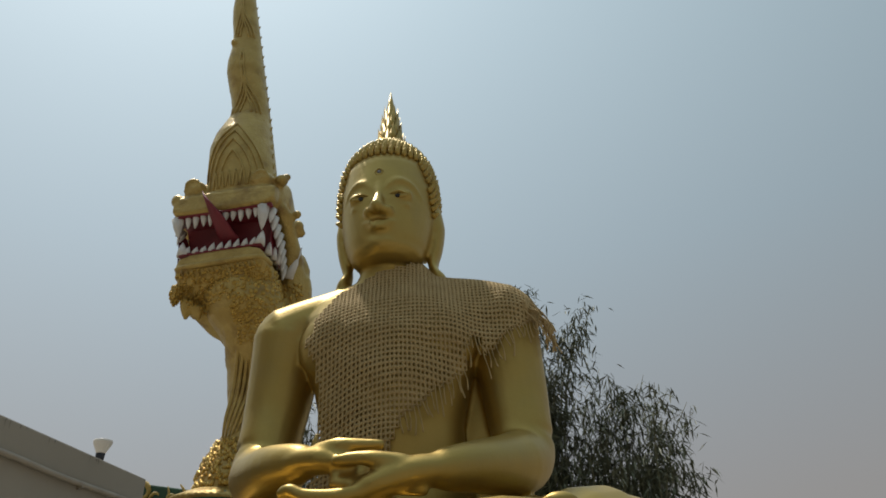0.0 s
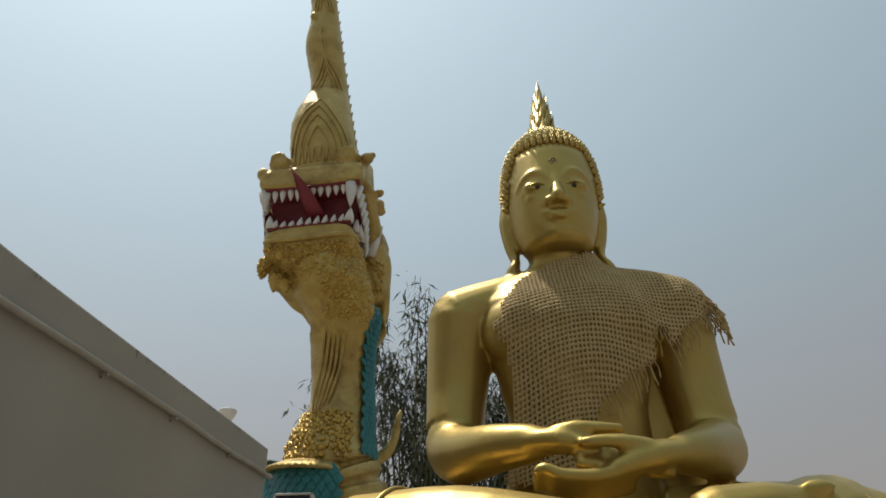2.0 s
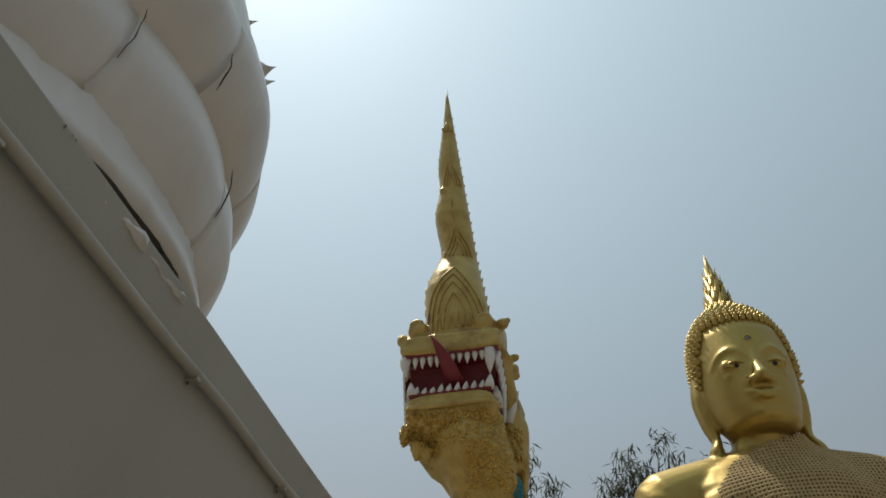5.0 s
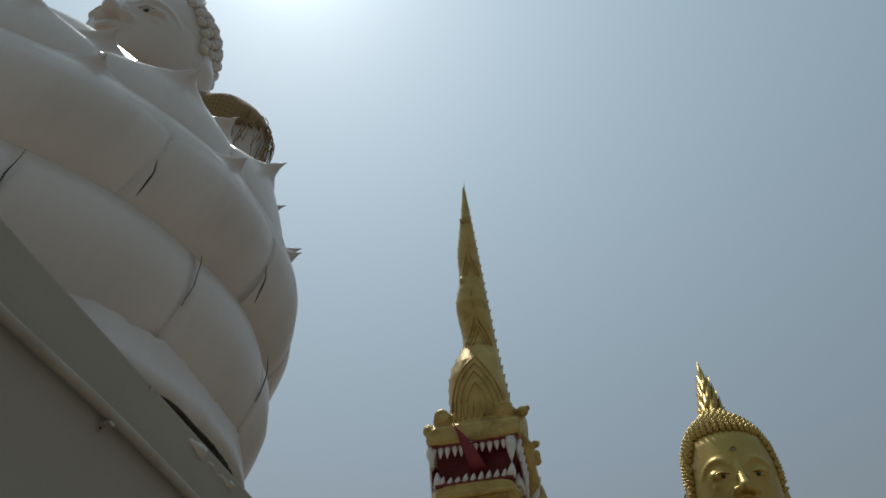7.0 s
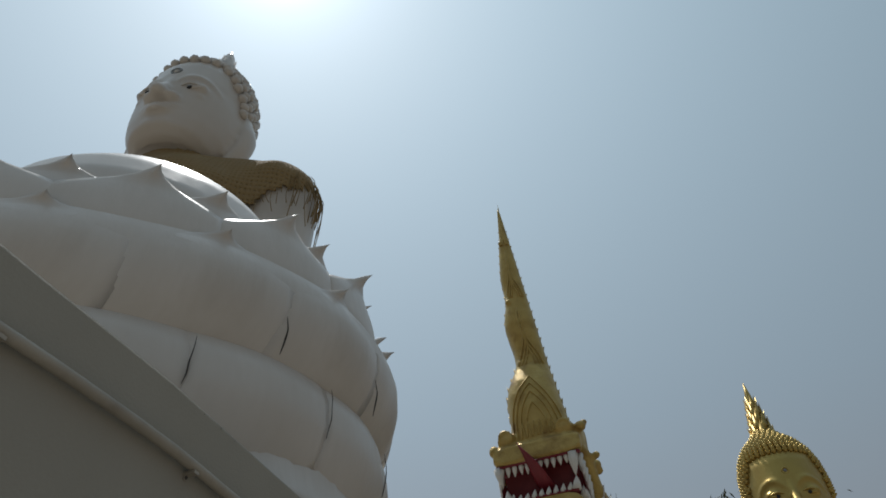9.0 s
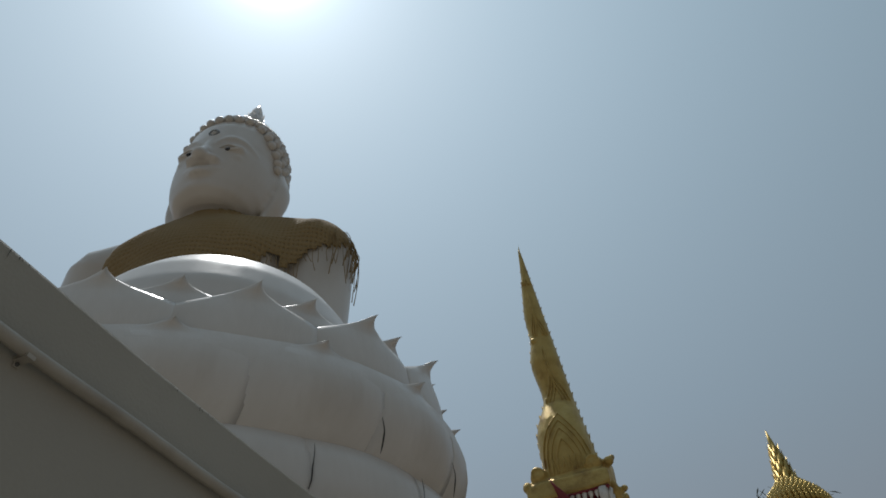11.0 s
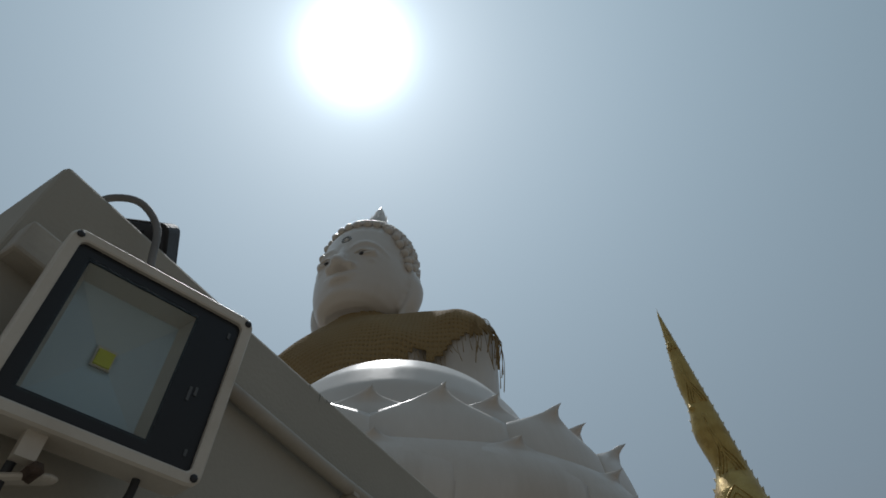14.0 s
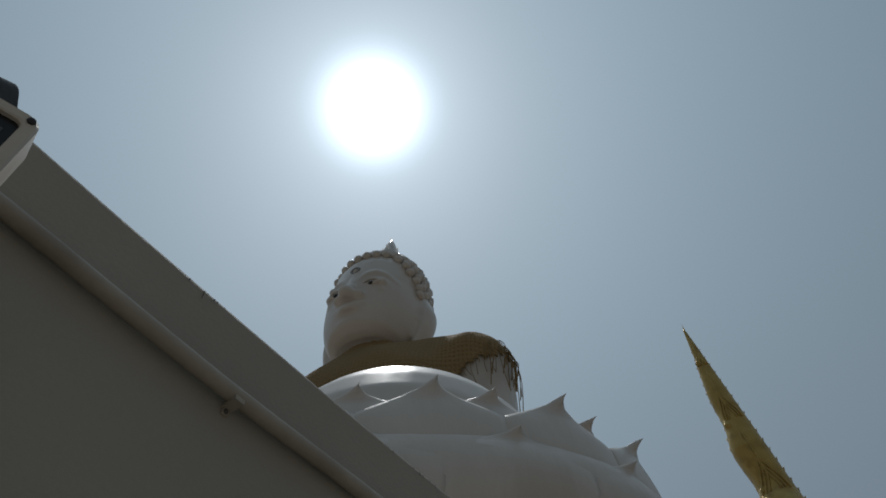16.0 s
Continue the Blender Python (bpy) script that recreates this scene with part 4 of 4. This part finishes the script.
    # mouth lining, tongue
    for lo, hi in (((X - 0.56, 6.72, 6.30), (X + 0.56, 7.2, 6.335)), ((X - 0.48, 6.80, 5.825), (X + 0.50, 7.4, 5.845)), ((X - 0.60, 6.66, 6.31), (X + 0.60, 6.73, 6.342)), ((X - 0.50, 6.735, 5.815), (X + 0.50, 6.80, 5.842))):
        out.box(lo, hi, 2)
    out.add([(X - 0.58, 6.76, 6.325), (X + 0.58, 6.76, 6.325), (X + 0.60, 6.95, 6.30), (X - 0.56, 6.95, 6.30), (X - 0.54, 7.06, 6.05), (X + 0.60, 7.06, 6.05), (X + 0.58, 7.02, 5.80), (X - 0.52, 7.02, 5.80)], [(0, 3, 2, 1), (3, 4, 5, 2), (4, 7, 6, 5)], 2)
    for sx in (-1, 1):
        out.add([(X + sx * 0.585, 6.78, 6.32), (X + sx * 0.66, 7.42, 5.90), (X + sx * 0.66, 7.45, 5.70), (X + sx * 0.56, 6.85, 5.80), (X + sx * 0.52, 7.0, 6.1)], [(0, 1, 4), (1, 2, 4), (2, 3, 4), (3, 0, 4)] if sx > 0 else [(0, 4, 1), (1, 4, 2), (2, 4, 3), (3, 4, 0)], 2)
    out.tube([(-2.36, 7.05, 5.98), (-2.42, 6.85, 6.05), (-2.50, 6.68, 6.22), (-2.60, 6.585, 6.40), (-2.70, 6.58, 6.60)], [0.13, 0.12, 0.10, 0.07, 0.012], seg=12, mat=2, flat=(1.0, 0.4))
    # teeth
    for k in range(12):
        x = X - 0.53 + 1.02 * k / 11
        n = 0.15 if k < 11 else 0.30
        out.cone((x, 6.71, 6.33), (x + rnd.uniform(-0.01, 0.01), 6.73, 6.33 - n * rnd.uniform(0.85, 1.1)), 0.045 if k < 11 else 0.08, 8, 3, 0.12)
    out.cone((X - 0.58, 6.72, 6.33), (X - 0.54, 6.74, 6.07), 0.075, 8, 3, 0.12)
    for s in (-1, 1):
        for k in range(8):
            f = k / 7
            q = Vector((X + s * (0.57 + 0.06 * f), 6.80 + 0.55 * f, 6.32 - 0.50 * f))
            out.cone(q, q + Vector((0.01 * s, -0.06, -0.22)), 0.055, 8, 3, 0.12)
        for k in range(5):
            f = k / 4
            q = Vector((X + s * (0.53 + 0.08 * f), 6.90 + 0.5 * f, 5.76))
            out.cone(q, q + Vector((0.02 * s, -0.02, 0.17)), 0.05, 8, 3, 0.12)
        if s > 0:
            out.cone((X + 0.70, 7.38, 5.66), (X + 0.84, 7.36, 6.10), 0.065, 8, 3, 0.2)
        out.cone((X + s * 0.47, 6.77, 5.83), (X + s * 0.49, 6.77, 6.03), 0.065, 8, 3, 0.15)
    for k in range(9):
        x = X - 0.42 + 0.80 * k / 8
        out.cone((x, 6.77, 5.83), (x + 0.02, 6.77, 5.83 + rnd.uniform(0.10, 0.14)), 0.045, 8, 3, 0.15)
    # teal scales behind the neck and on the coiled body
    path = [(4.95, -2.10, 7.56, 0.42), (4.6, -2.1, 7.56, 0.39), (4.2, -2.06, 7.62, 0.36), (3.85, -2.04, 7.6, 0.365), (3.55, -2.08, 7.56, 0.42), (3.25, -2.12, 7.5, 0.50)]
    zs = [p[0] for p in path[::-1]]
    z, row = 3.3, 0
    while z < 5.0:
        x, y, r = (float(np.interp(z, zs, [p[k] for p in path[::-1]])) for k in (1, 2, 3))
        for k in range(16):
            a = -0.68 + (k + 0.5 * (row % 2)) * 0.17
            n = Vector((math.cos(a), math.sin(a), 0))
            t = Vector((-math.sin(a), math.cos(a), 0))
            c = Vector((x, y, z)) + n * (r + 0.022)
            out.add([c + t * 0.05 + n * 0.0, c + Vector((0, 0, 0.09)) - n * 0.02, c - t * 0.05, c - Vector((0, 0, 0.09)) + n * 0.03, c + n * 0.03], [(0, 1, 4), (1, 2, 4), (2, 3, 4), (3, 0, 4)], 4)
        z += 0.075
        row += 1
    body = [(-2.22, 7.5, 2.50), (-2.3, 7.7, 2.4), (-2.5, 8.4, 2.25), (-3.4, 9.6, 2.05), (-4.6, 10.6, 2.0)]
    out.tube(body, [0.58, 0.62, 0.62, 0.58, 0.5], seg=26, mat=4)
    for j in range(9):
        for k in range(13):
            a = -3.35 + 2.2 * (k + 0.5 * (j % 2)) / 13
            n = Vector((math.cos(a), math.sin(a), 0))
            t = Vector((-math.sin(a), math.cos(a), 0))
            c = Vector((-2.15, 7.5, 3.04 - 0.075 * j)) + n * (0.60 + 0.004 * j)
            out.add([c + t * 0.07, c + Vector((0, 0, 0.08)) - n * 0.015, c - t * 0.07, c - Vector((0, 0, 0.08)) + n * 0.03, c + n * 0.026], [(0, 1, 4), (1, 2, 4), (2, 3, 4), (3, 0, 4)], 4)
    # head turned with the wall and tipped a little to one side
    for k, (x, y, z) in enumerate(out.v):
        f = float(np.interp(z, (4.4, 5.2, 6.9, 8.0), (0, 1, 1, 0)))
        g = float(np.interp(z, (4.8, 5.4, 6.7, 7.2), (0, 1, 1, 0)))
        a = math.radians(FACE) * f
        u, v = x - X, y - 7.0
        u, v = u * math.cos(a) - v * math.sin(a), u * math.sin(a) + v * math.cos(a)
        if u > 0:
            u -= 0.14 * f * min(max(v / 0.6, 0), 1)
        u += 0.06 * max(0.0, 1 - abs(z - 4.85) / 0.5)
        out.v[k] = (X + u + 0.03 * f, 7.0 + v - 0.05 * f, z + g * (0.06 * u - 0.03))
    ob = new("serpent_statue", out.mesh("serpent_statue", [NAGA_GOLD, NAGA_LEAF, RED, TOOTH, TEAL]))
    return tagged(ob, "gold open-mouthed crested serpent statue with teal scales and white fangs", "statue")


naga()


def naga_base():
    b = Build()
    b.loft([(0.02, 0.45, 1.2, 1.3), (0.2, 0.45, 1.2, 1.3), (0.25, 0.45, 1.05, 1.15), (2.2, 0.45, 1.05, 1.15)], seg=40, power=6)
    ob = new("serpent_plinth", b.mesh("serpent_plinth", [WALL]))
    ob.location = (-2.15, 7.2, 0)
    return tagged(ob, "cream painted plinth under the gold serpent statue", "plinth")


naga_base()


def painted_wall():
    thing = new("painted_balustrade", None)
    thing.matrix_world = Matrix.Translation((-2.75, 8.2, 0))
    tagged(thing, "low teal painted balustrade with raised yellow scrolls behind the serpent", "balustrade")
    b = Build()
    b.add([(x, y, z) for y in (-0.09, 0.09) for x, z in ((0, 0.02), (0, 3.38), (-1.7, 3.66), (-1.7, 0.02))], [(0, 1, 2, 3), (7, 6, 5, 4), (0, 4, 5, 1), (1, 5, 6, 2), (2, 6, 7, 3), (3, 7, 4, 0)])
    bevel(part("panel", b.mesh("panel", [DEEP_GREEN], False), thing), 0.02)
    rnd = random.Random(14)
    for k in range(9):
        cx, top = -0.12 - 0.19 * k, 3.38 + 0.165 * (0.12 + 0.19 * k)
        for row in range(3):
            cz, turn = top - 0.14 - 0.24 * row + rnd.uniform(-0.03, 0.03), rnd.choice((-1, 1))
            a0 = rnd.uniform(0, 6.28)
            pts = [(cx + turn * (0.03 + 0.016 * n) * math.cos(a0 + 0.75 * n), -0.095, cz + (0.03 + 0.016 * n) * math.sin(a0 + 0.75 * n)) for n in range(9)]
            c = Build()
            c.tube(pts, [0.012, 0.016, 0.02, 0.024, 0.028, 0.030, 0.028, 0.02, 0.008], seg=8, steps=2)
            part("scroll", c.mesh("scroll", [SCROLL]), thing)


DEEP_GREEN = material("deep_green_paint", (0.03, 0.10, 0.05), (0.02, 0.065, 0.035), rough=0.5, scale=6, bump=0.2)
SCROLL = material("yellow_scroll_paint", (0.55, 0.40, 0.12), (0.45, 0.31, 0.08), rough=0.5, scale=6, bump=0.2)
painted_wall()

# ---- lamps and fittings on the wall ----


def floodlight(name, at, w, h, depth, shell, label):
    """Local x across, z up, facing -y."""
    thing = new(name, None)
    thing.matrix_world = at
    tagged(thing, label, "floodlight")
    b = Build()
    t = 0.021

    def rounded(hx, hz, r, y):
        return [(sx * (hx - r) + r * math.cos(q), y, sz * (hz - r) + r * math.sin(q))
                for sx, sz, a0 in ((1, 1, 0), (-1, 1, 1), (-1, -1, 2), (1, -1, 3)) for q in ((a0 + k / 5) * math.pi / 2 for k in range(6))]

    hx, hz = w / 2, h / 2
    b.rings([rounded(hx - t, hz - t, 0.012, 0.012), rounded(hx - t, hz - t, 0.012, 0.002), rounded(hx - t + 0.003, hz - t + 0.003, 0.014, 0), rounded(hx - 0.004, hz - 0.004, 0.02, 0), rounded(hx, hz, 0.022, 0.005), rounded(hx, hz, 0.022, 0.072), rounded(hx - t, hz - t, 0.012, 0.072)], 0, True, False)
    bezel = part("bezel", b.mesh("bezel", [shell], False), thing)
    b = Build()
    b.loft([(0, 0, w * 0.47, h * 0.47), (depth * 0.4, 0, w * 0.46, h * 0.46), (depth, 0, w * 0.33, h * 0.33)], seg=32, power=8)
    housing = part("housing", b.mesh("housing", [shell], False), thing, pose(0, 0.072, 0, -90, 0, 0))
    fin = Build()
    fin.box((-0.002, 0, -h * 0.36), (0.002, 0.035, h * 0.36))
    fm = fin.mesh("fin", [shell], False)
    for k in range(11):
        part("fin", fm, thing, pose(-w * 0.3 + w * 0.06 * k, 0.072 + depth * 0.8, 0))
    # glass, black printed border, reflector well
    x0, x1, z0, z1 = -w / 2 + t + 0.028, w / 2 - t - 0.085 * w / 0.356, -h / 2 + t + 0.026, h / 2 - t - 0.026
    b = Build()
    y = 0.010
    b.box((-w / 2 + t, y, -h / 2 + t), (x0, y + 0.003, h / 2 - t))
    b.box((x1, y, -h / 2 + t), (w / 2 - t, y + 0.003, h / 2 - t))
    b.box((x0, y, z1), (x1, y + 0.003, h / 2 - t))
    b.box((x0, y, -h / 2 + t), (x1, y + 0.003, z0))
    border = part("printed_border", b.mesh("printed_border", [GLOSSBLACK], False), thing, label="glossy black glass border")
    b = Build()
    cx, cz, s, d = (x0 + x1) / 2, (z0 + z1) / 2, 0.017, 0.060

    def square(gx, gz, yy):
        return [(x0 + gx, yy, z0 + gz), (x1 - gx, yy, z0 + gz), (x1 - gx, yy, z1 - gz), (x0 + gx, yy, z1 - gz)]

    v = square(0, 0, y + 0.004) + square(0.010, 0.012, y + 0.042) + [(cx - s, y + d, cz - s), (cx + s, y + d, cz - s), (cx + s, y + d, cz + s), (cx - s, y + d, cz + s)]
    f = [(4 + k, 4 + (k + 1) % 4, 8 + (k + 1) % 4, 8 + k) for k in range(4)] + [(8, 9, 10, 11)]
    rim = Build()
    rim.add(v[:8], [(k, (k + 1) % 4, 4 + (k + 1) % 4, 4 + k) for k in range(4)])
    part("well_rim", rim.mesh("well_rim", [LAMPWHITE], False), thing, label="pale walls of the lamp well")
    b.add(v, f)
    reflector = part("reflector", b.mesh("reflector", [REFLECTOR], False), thing, label="pale folded reflector")
    b = Build()
    b.box((cx - 0.014, y + d - 0.010, cz - 0.014), (cx + 0.014, y + d - 0.005, cz + 0.014), 0)
    b.box((cx - 0.017, y + d - 0.005, cz - 0.017), (cx + 0.017, y + d - 0.001, cz + 0.021), 1)
    part("led_chip", b.mesh("led_chip", [LED, LAMPWHITE], False), reflector, label="yellow light-emitting chip")
    b = Build()
    b.box((x0 - 0.004, y - 0.003, z0 - 0.004), (x1 + 0.004, y - 0.001, z1 + 0.004))
    pane = part("glass", b.mesh("glass", [PANE], False), thing)
    pane.visible_shadow = False
    screw = Build()
    screw.ball((0, 0, 0), (0.007, 0.004, 0.007), 0, 10, 5)
    sm = screw.mesh("screw", [BLACK])
    for sx in (-1, 1):
        for sz in (-1, 1):
            part("screw", sm, bezel, pose(sx * (w / 2 - 0.014), -0.001, sz * (h / 2 - 0.014)))
    # unreadable marks on the border
    for k, (dx, zz, n) in enumerate(((0.05, -0.02, 0.026), (0.04, -0.012, 0.016), (0.02, h / 2 - t - 0.03, 0.012), (0.02, -h / 2 + t + 0.03, 0.012))):
        b = Build()
        b.box((w / 2 - t - dx, y - 0.002, zz - n / 2), (w / 2 - t - dx + 0.005, y - 0.0005, zz + n / 2))
        part("printed_mark", b.mesh("printed_mark", [MARK], False), border)
    return thing


GLOSSBLACK = material("glossy_black_glass", (0.006, 0.007, 0.009), (0.009, 0.010, 0.012), rough=0.32, scale=3, bump=0.0)
MARK = material("grey_print", (0.10, 0.105, 0.11), rough=0.5)
PANE = bpy.data.materials.new("clear_glass")
PANE.use_nodes = True
_p = PANE.node_tree.nodes["Principled BSDF"]
_p.inputs["Base Color"].default_value = (0.93, 0.97, 0.97, 1)
_p.inputs["Transmission Weight"].default_value, _p.inputs["Roughness"].default_value, _p.inputs["IOR"].default_value = 1.0, 0.03, 1.2

FLOOD_AT = pose(-3.312, -2.801, 2.526, 9.98, -3.35, 69.2)
flood = floodlight("floodlight", FLOOD_AT, 0.356, 0.334, 0.07, LAMPWHITE, "white-framed square floodlight with black glass border bracketed to the wall")


def flood_bracket():
    b = Build()
    b.box((-0.085, 0.02, -0.205), (-0.055, 0.05, -0.16))
    b.tube([(-0.03, 0.045, -0.215), (-0.10, 0.075, -0.232), (-0.18, 0.12, -0.25), (-0.24, 0.2, -0.26)], 0.019, seg=12, flat=(1.0, 0.35))
    part("bracket", b.mesh("bracket", [LAMPWHITE], False), flood)
    bolt = Build()
    bolt.tube([(-0.05, 0.02, -0.215), (-0.05, 0.05, -0.215)], 0.0125, seg=6, steps=1)
    part("bolt", bolt.mesh("bolt", [RUST], False), flood, label="rusty hexagonal bolt")
    c = Build()
    c.tube([(0.095, 0.05, -0.16), (0.092, 0.052, -0.205), (0.063, 0.065, -0.26), (0.0, 0.09, -0.31), (-0.06, 0.12, -0.33)], 0.007, seg=8)
    c.tube([(-0.072, 0.05, -0.16), (-0.078, 0.055, -0.21), (-0.075, 0.07, -0.26), (-0.058, 0.09, -0.31), (-0.06, 0.12, -0.33)], 0.007, seg=8)
    part("power_cable", c.mesh("power_cable", [BLACK]), flood)


RUST = material("rusty_steel", (0.12, 0.08, 0.055), (0.06, 0.04, 0.03), rough=0.7, metal=0.4, scale=60, fine=200, bump=0.3)
flood_bracket()

back_at = pose(-3.639, -2.725, 3.102, -53, -3.8, -148.9)
back_lamp = floodlight("floodlight", Matrix.Translation((0, 0, -0.028)) @ back_at @ pose(0.03, 0, 0), 0.27, 0.155, 0.02, BLACK, "black finned floodlight standing on the wall, seen from behind")
stand = Build()
foot = back_at.inverted() @ Vector((-3.639 - 0.03, -2.725 + 0.04, WALL_TOP))
stand.tube([(0, 0.04, -0.02), (0, 0.02, -0.06), foot + Vector((0, 0, 0.02)), foot], [0.012, 0.012, 0.016, 0.03], seg=8, steps=2)
part("stand", stand.mesh("stand", [BLACK]), back_lamp)


def small_fittings():
    b = Build()
    b.box((-0.02, -0.045, -0.04), (0.035, 0.045, 0.04))
    ob = new("junction_box", b.mesh("junction_box", [PVC], False))
    ob.matrix_world = platform_pose @ pose(0.012, SOUTH + 0.055, WALL_TOP - 0.27)
    bevel(ob, 0.008)
    tagged(ob, "cream plastic junction box screwed to the wall", "junction box")
    c = Build()
    c.tube([(-0.06, SOUTH + 0.085, WALL_TOP - 0.03), (-0.03, SOUTH + 0.11, WALL_TOP + 0.03), (0.02, SOUTH + 0.155, WALL_TOP + 0.03), (0.05, SOUTH + 0.205, WALL_TOP - 0.03), (0.055, SOUTH + 0.23, WALL_TOP - 0.13), (0.06, SOUTH + 0.26, WALL_TOP - 0.24), (0.09, SOUTH + 0.27, WALL_TOP - 0.36)], 0.0085, seg=9, steps=5)
    ob = new("lamp_cable", c.mesh("lamp_cable", [CABLE]))
    ob.matrix_world = platform_pose
    tagged(ob, "grey rubber cable looping over the wall's edge", "cable")


CABLE = material("grey_rubber", (0.20, 0.19, 0.18), rough=0.6, scale=20)
small_fittings()


def spot_bulb():
    thing = new("spot_lamp", None)
    thing.location = (-2.77, 5.60, WALL_TOP)
    tagged(thing, "white bowl-shaped spot lamp on a black holder on the wall", "lamp")
    b = Build()
    b.loft([(-0.002, 0, 0.04, 0.04), (0.02, 0, 0.04, 0.04), (0.025, 0, 0.028, 0.028), (0.14, 0, 0.034, 0.034), (0.18, 0, 0.037, 0.037)], seg=20)
    part("holder", b.mesh("holder", [BLACK]), thing)
    b = Build()
    b.loft([(0.175, 0, 0.033, 0.033), (0.20, 0, 0.042, 0.042), (0.245, 0, 0.066, 0.066), (0.272, 0, 0.076, 0.076), (0.287, 0, 0.074, 0.074), (0.292, 0, 0.06, 0.06)], seg=24)
    part("bulb", b.mesh("bulb", [TOOTH]), thing, label="white reflector bulb")


spot_bulb()
low_at = Matrix.Translation((-2.27, 6.25, 2.56)) @ pose(0, 0, 0, 0, 0, -8) @ pose(0, 0, 0, -8, 0, 0)
low = floodlight("floodlight", low_at, 0.36, 0.30, 0.07, LAMPWHITE, "white-framed floodlight on a thin post beside the serpent statue")


def flood_post():
    b = Build()
    b.tube([(0, 0.08, -2.5), (0, 0.08, -0.1)], 0.025, seg=10)
    part("post", b.mesh("post", [BLACK]), low, pose(0, 0, 0, 8, 0, 0))


flood_post()

# ---- bamboo behind the statues ----


def bamboo(at, height, culms, lean, spread, leaves, seed, label, top=1.45):
    rnd = random.Random(seed)
    thing = new("bamboo_clump", None)
    thing.location = at
    tagged(thing, label, "bamboo", group="bamboo behind the statues")
    stems, crown = Build(), Build()
    tips = []
    for k in range(culms):
        a = rnd.uniform(0, 2 * math.pi)
        h = height * rnd.uniform(0.6, 1.0)
        out = Vector((math.cos(a) * spread + lean, math.sin(a) * spread * 0.6, 0)) * rnd.uniform(0.4, 1.0)
        base = Vector((rnd.gauss(0, 0.35), rnd.gauss(0, 0.3), 0))
        pts = [base, base + out * 0.12 + Vector((0, 0, h * 0.4)), base + out * 0.45 + Vector((0, 0, h * 0.78)), base + out * 1.0 + Vector((0, 0, h))]
        stems.tube(pts, [0.035, 0.030, 0.018, 0.005], seg=6, steps=4)
        tips.append(pts)

    def leaf(p, size):
        yaw = rnd.uniform(0, 2 * math.pi)
        droop = rnd.uniform(0.15, 1.35)
        d = Vector((math.cos(yaw) * math.cos(droop), math.sin(yaw) * math.cos(droop), -math.sin(droop)))
        s = Vector((-math.sin(yaw), math.cos(yaw), rnd.uniform(-0.6, 0.6))).normalized() * size * 0.085
        a, m, e = p, p + d * size * 0.45, p + d * size + Vector((0, 0, -size * 0.12))
        crown.add([a, m + s, e, m - s], [(0, 1, 2), (0, 2, 3)])

    while len(crown.f) < leaves * 2:
        pts = rnd.choice(tips)
        t = min(rnd.betavariate(1.6, top), 0.999)
        k = min(int(t * 3), 2)
        p = pts[k].lerp(pts[k + 1], t * 3 - k)
        r = 0.22 + 0.95 * (1 - t) ** 0.8
        twig = p + Vector((rnd.gauss(0, r * 0.55), rnd.gauss(0, r * 0.55), rnd.uniform(-0.1, 0.25)))
        if rnd.random() < 0.3:
            stems.add([p, p + Vector((0.006, 0, 0.006)), twig], [(0, 1, 2)])
        for _ in range(rnd.randint(3, 8)):
            leaf(twig + Vector((rnd.gauss(0, 0.10), rnd.gauss(0, 0.10), rnd.gauss(0, 0.10))), rnd.uniform(0.20, 0.37))
    part("stem", stems.mesh("stem", [CULM]), thing, kind="stuff")
    part("foliage", crown.mesh("foliage", [LEAF], False), thing, kind="stuff")


bamboo((-3.3, 17.4, 0), 8.3, 12, -0.3, 1.0, 3200, 21, "small dry bamboo clump with drooping grey-green leaves")
bamboo((-1.0, 17.2, 0), 10.2, 22, 0.0, 1.3, 10500, 22, "dense tall bamboo clump with drooping grey-green leaves")
bamboo((2.5, 17.0, 0), 10.2, 24, 0.2, 1.5, 14000, 23, "tall open bamboo clump with drooping grey-green leaves", 1.05)
bamboo((4.3, 16.8, 0), 7.9, 22, 0.8, 1.2, 12000, 24, "leaning bamboo clump with drooping grey-green leaves")
bamboo((0.8, 17.6, 0), 8.9, 18, 0.0, 1.4, 9000, 25, "dense low bamboo clump with drooping grey-green leaves")
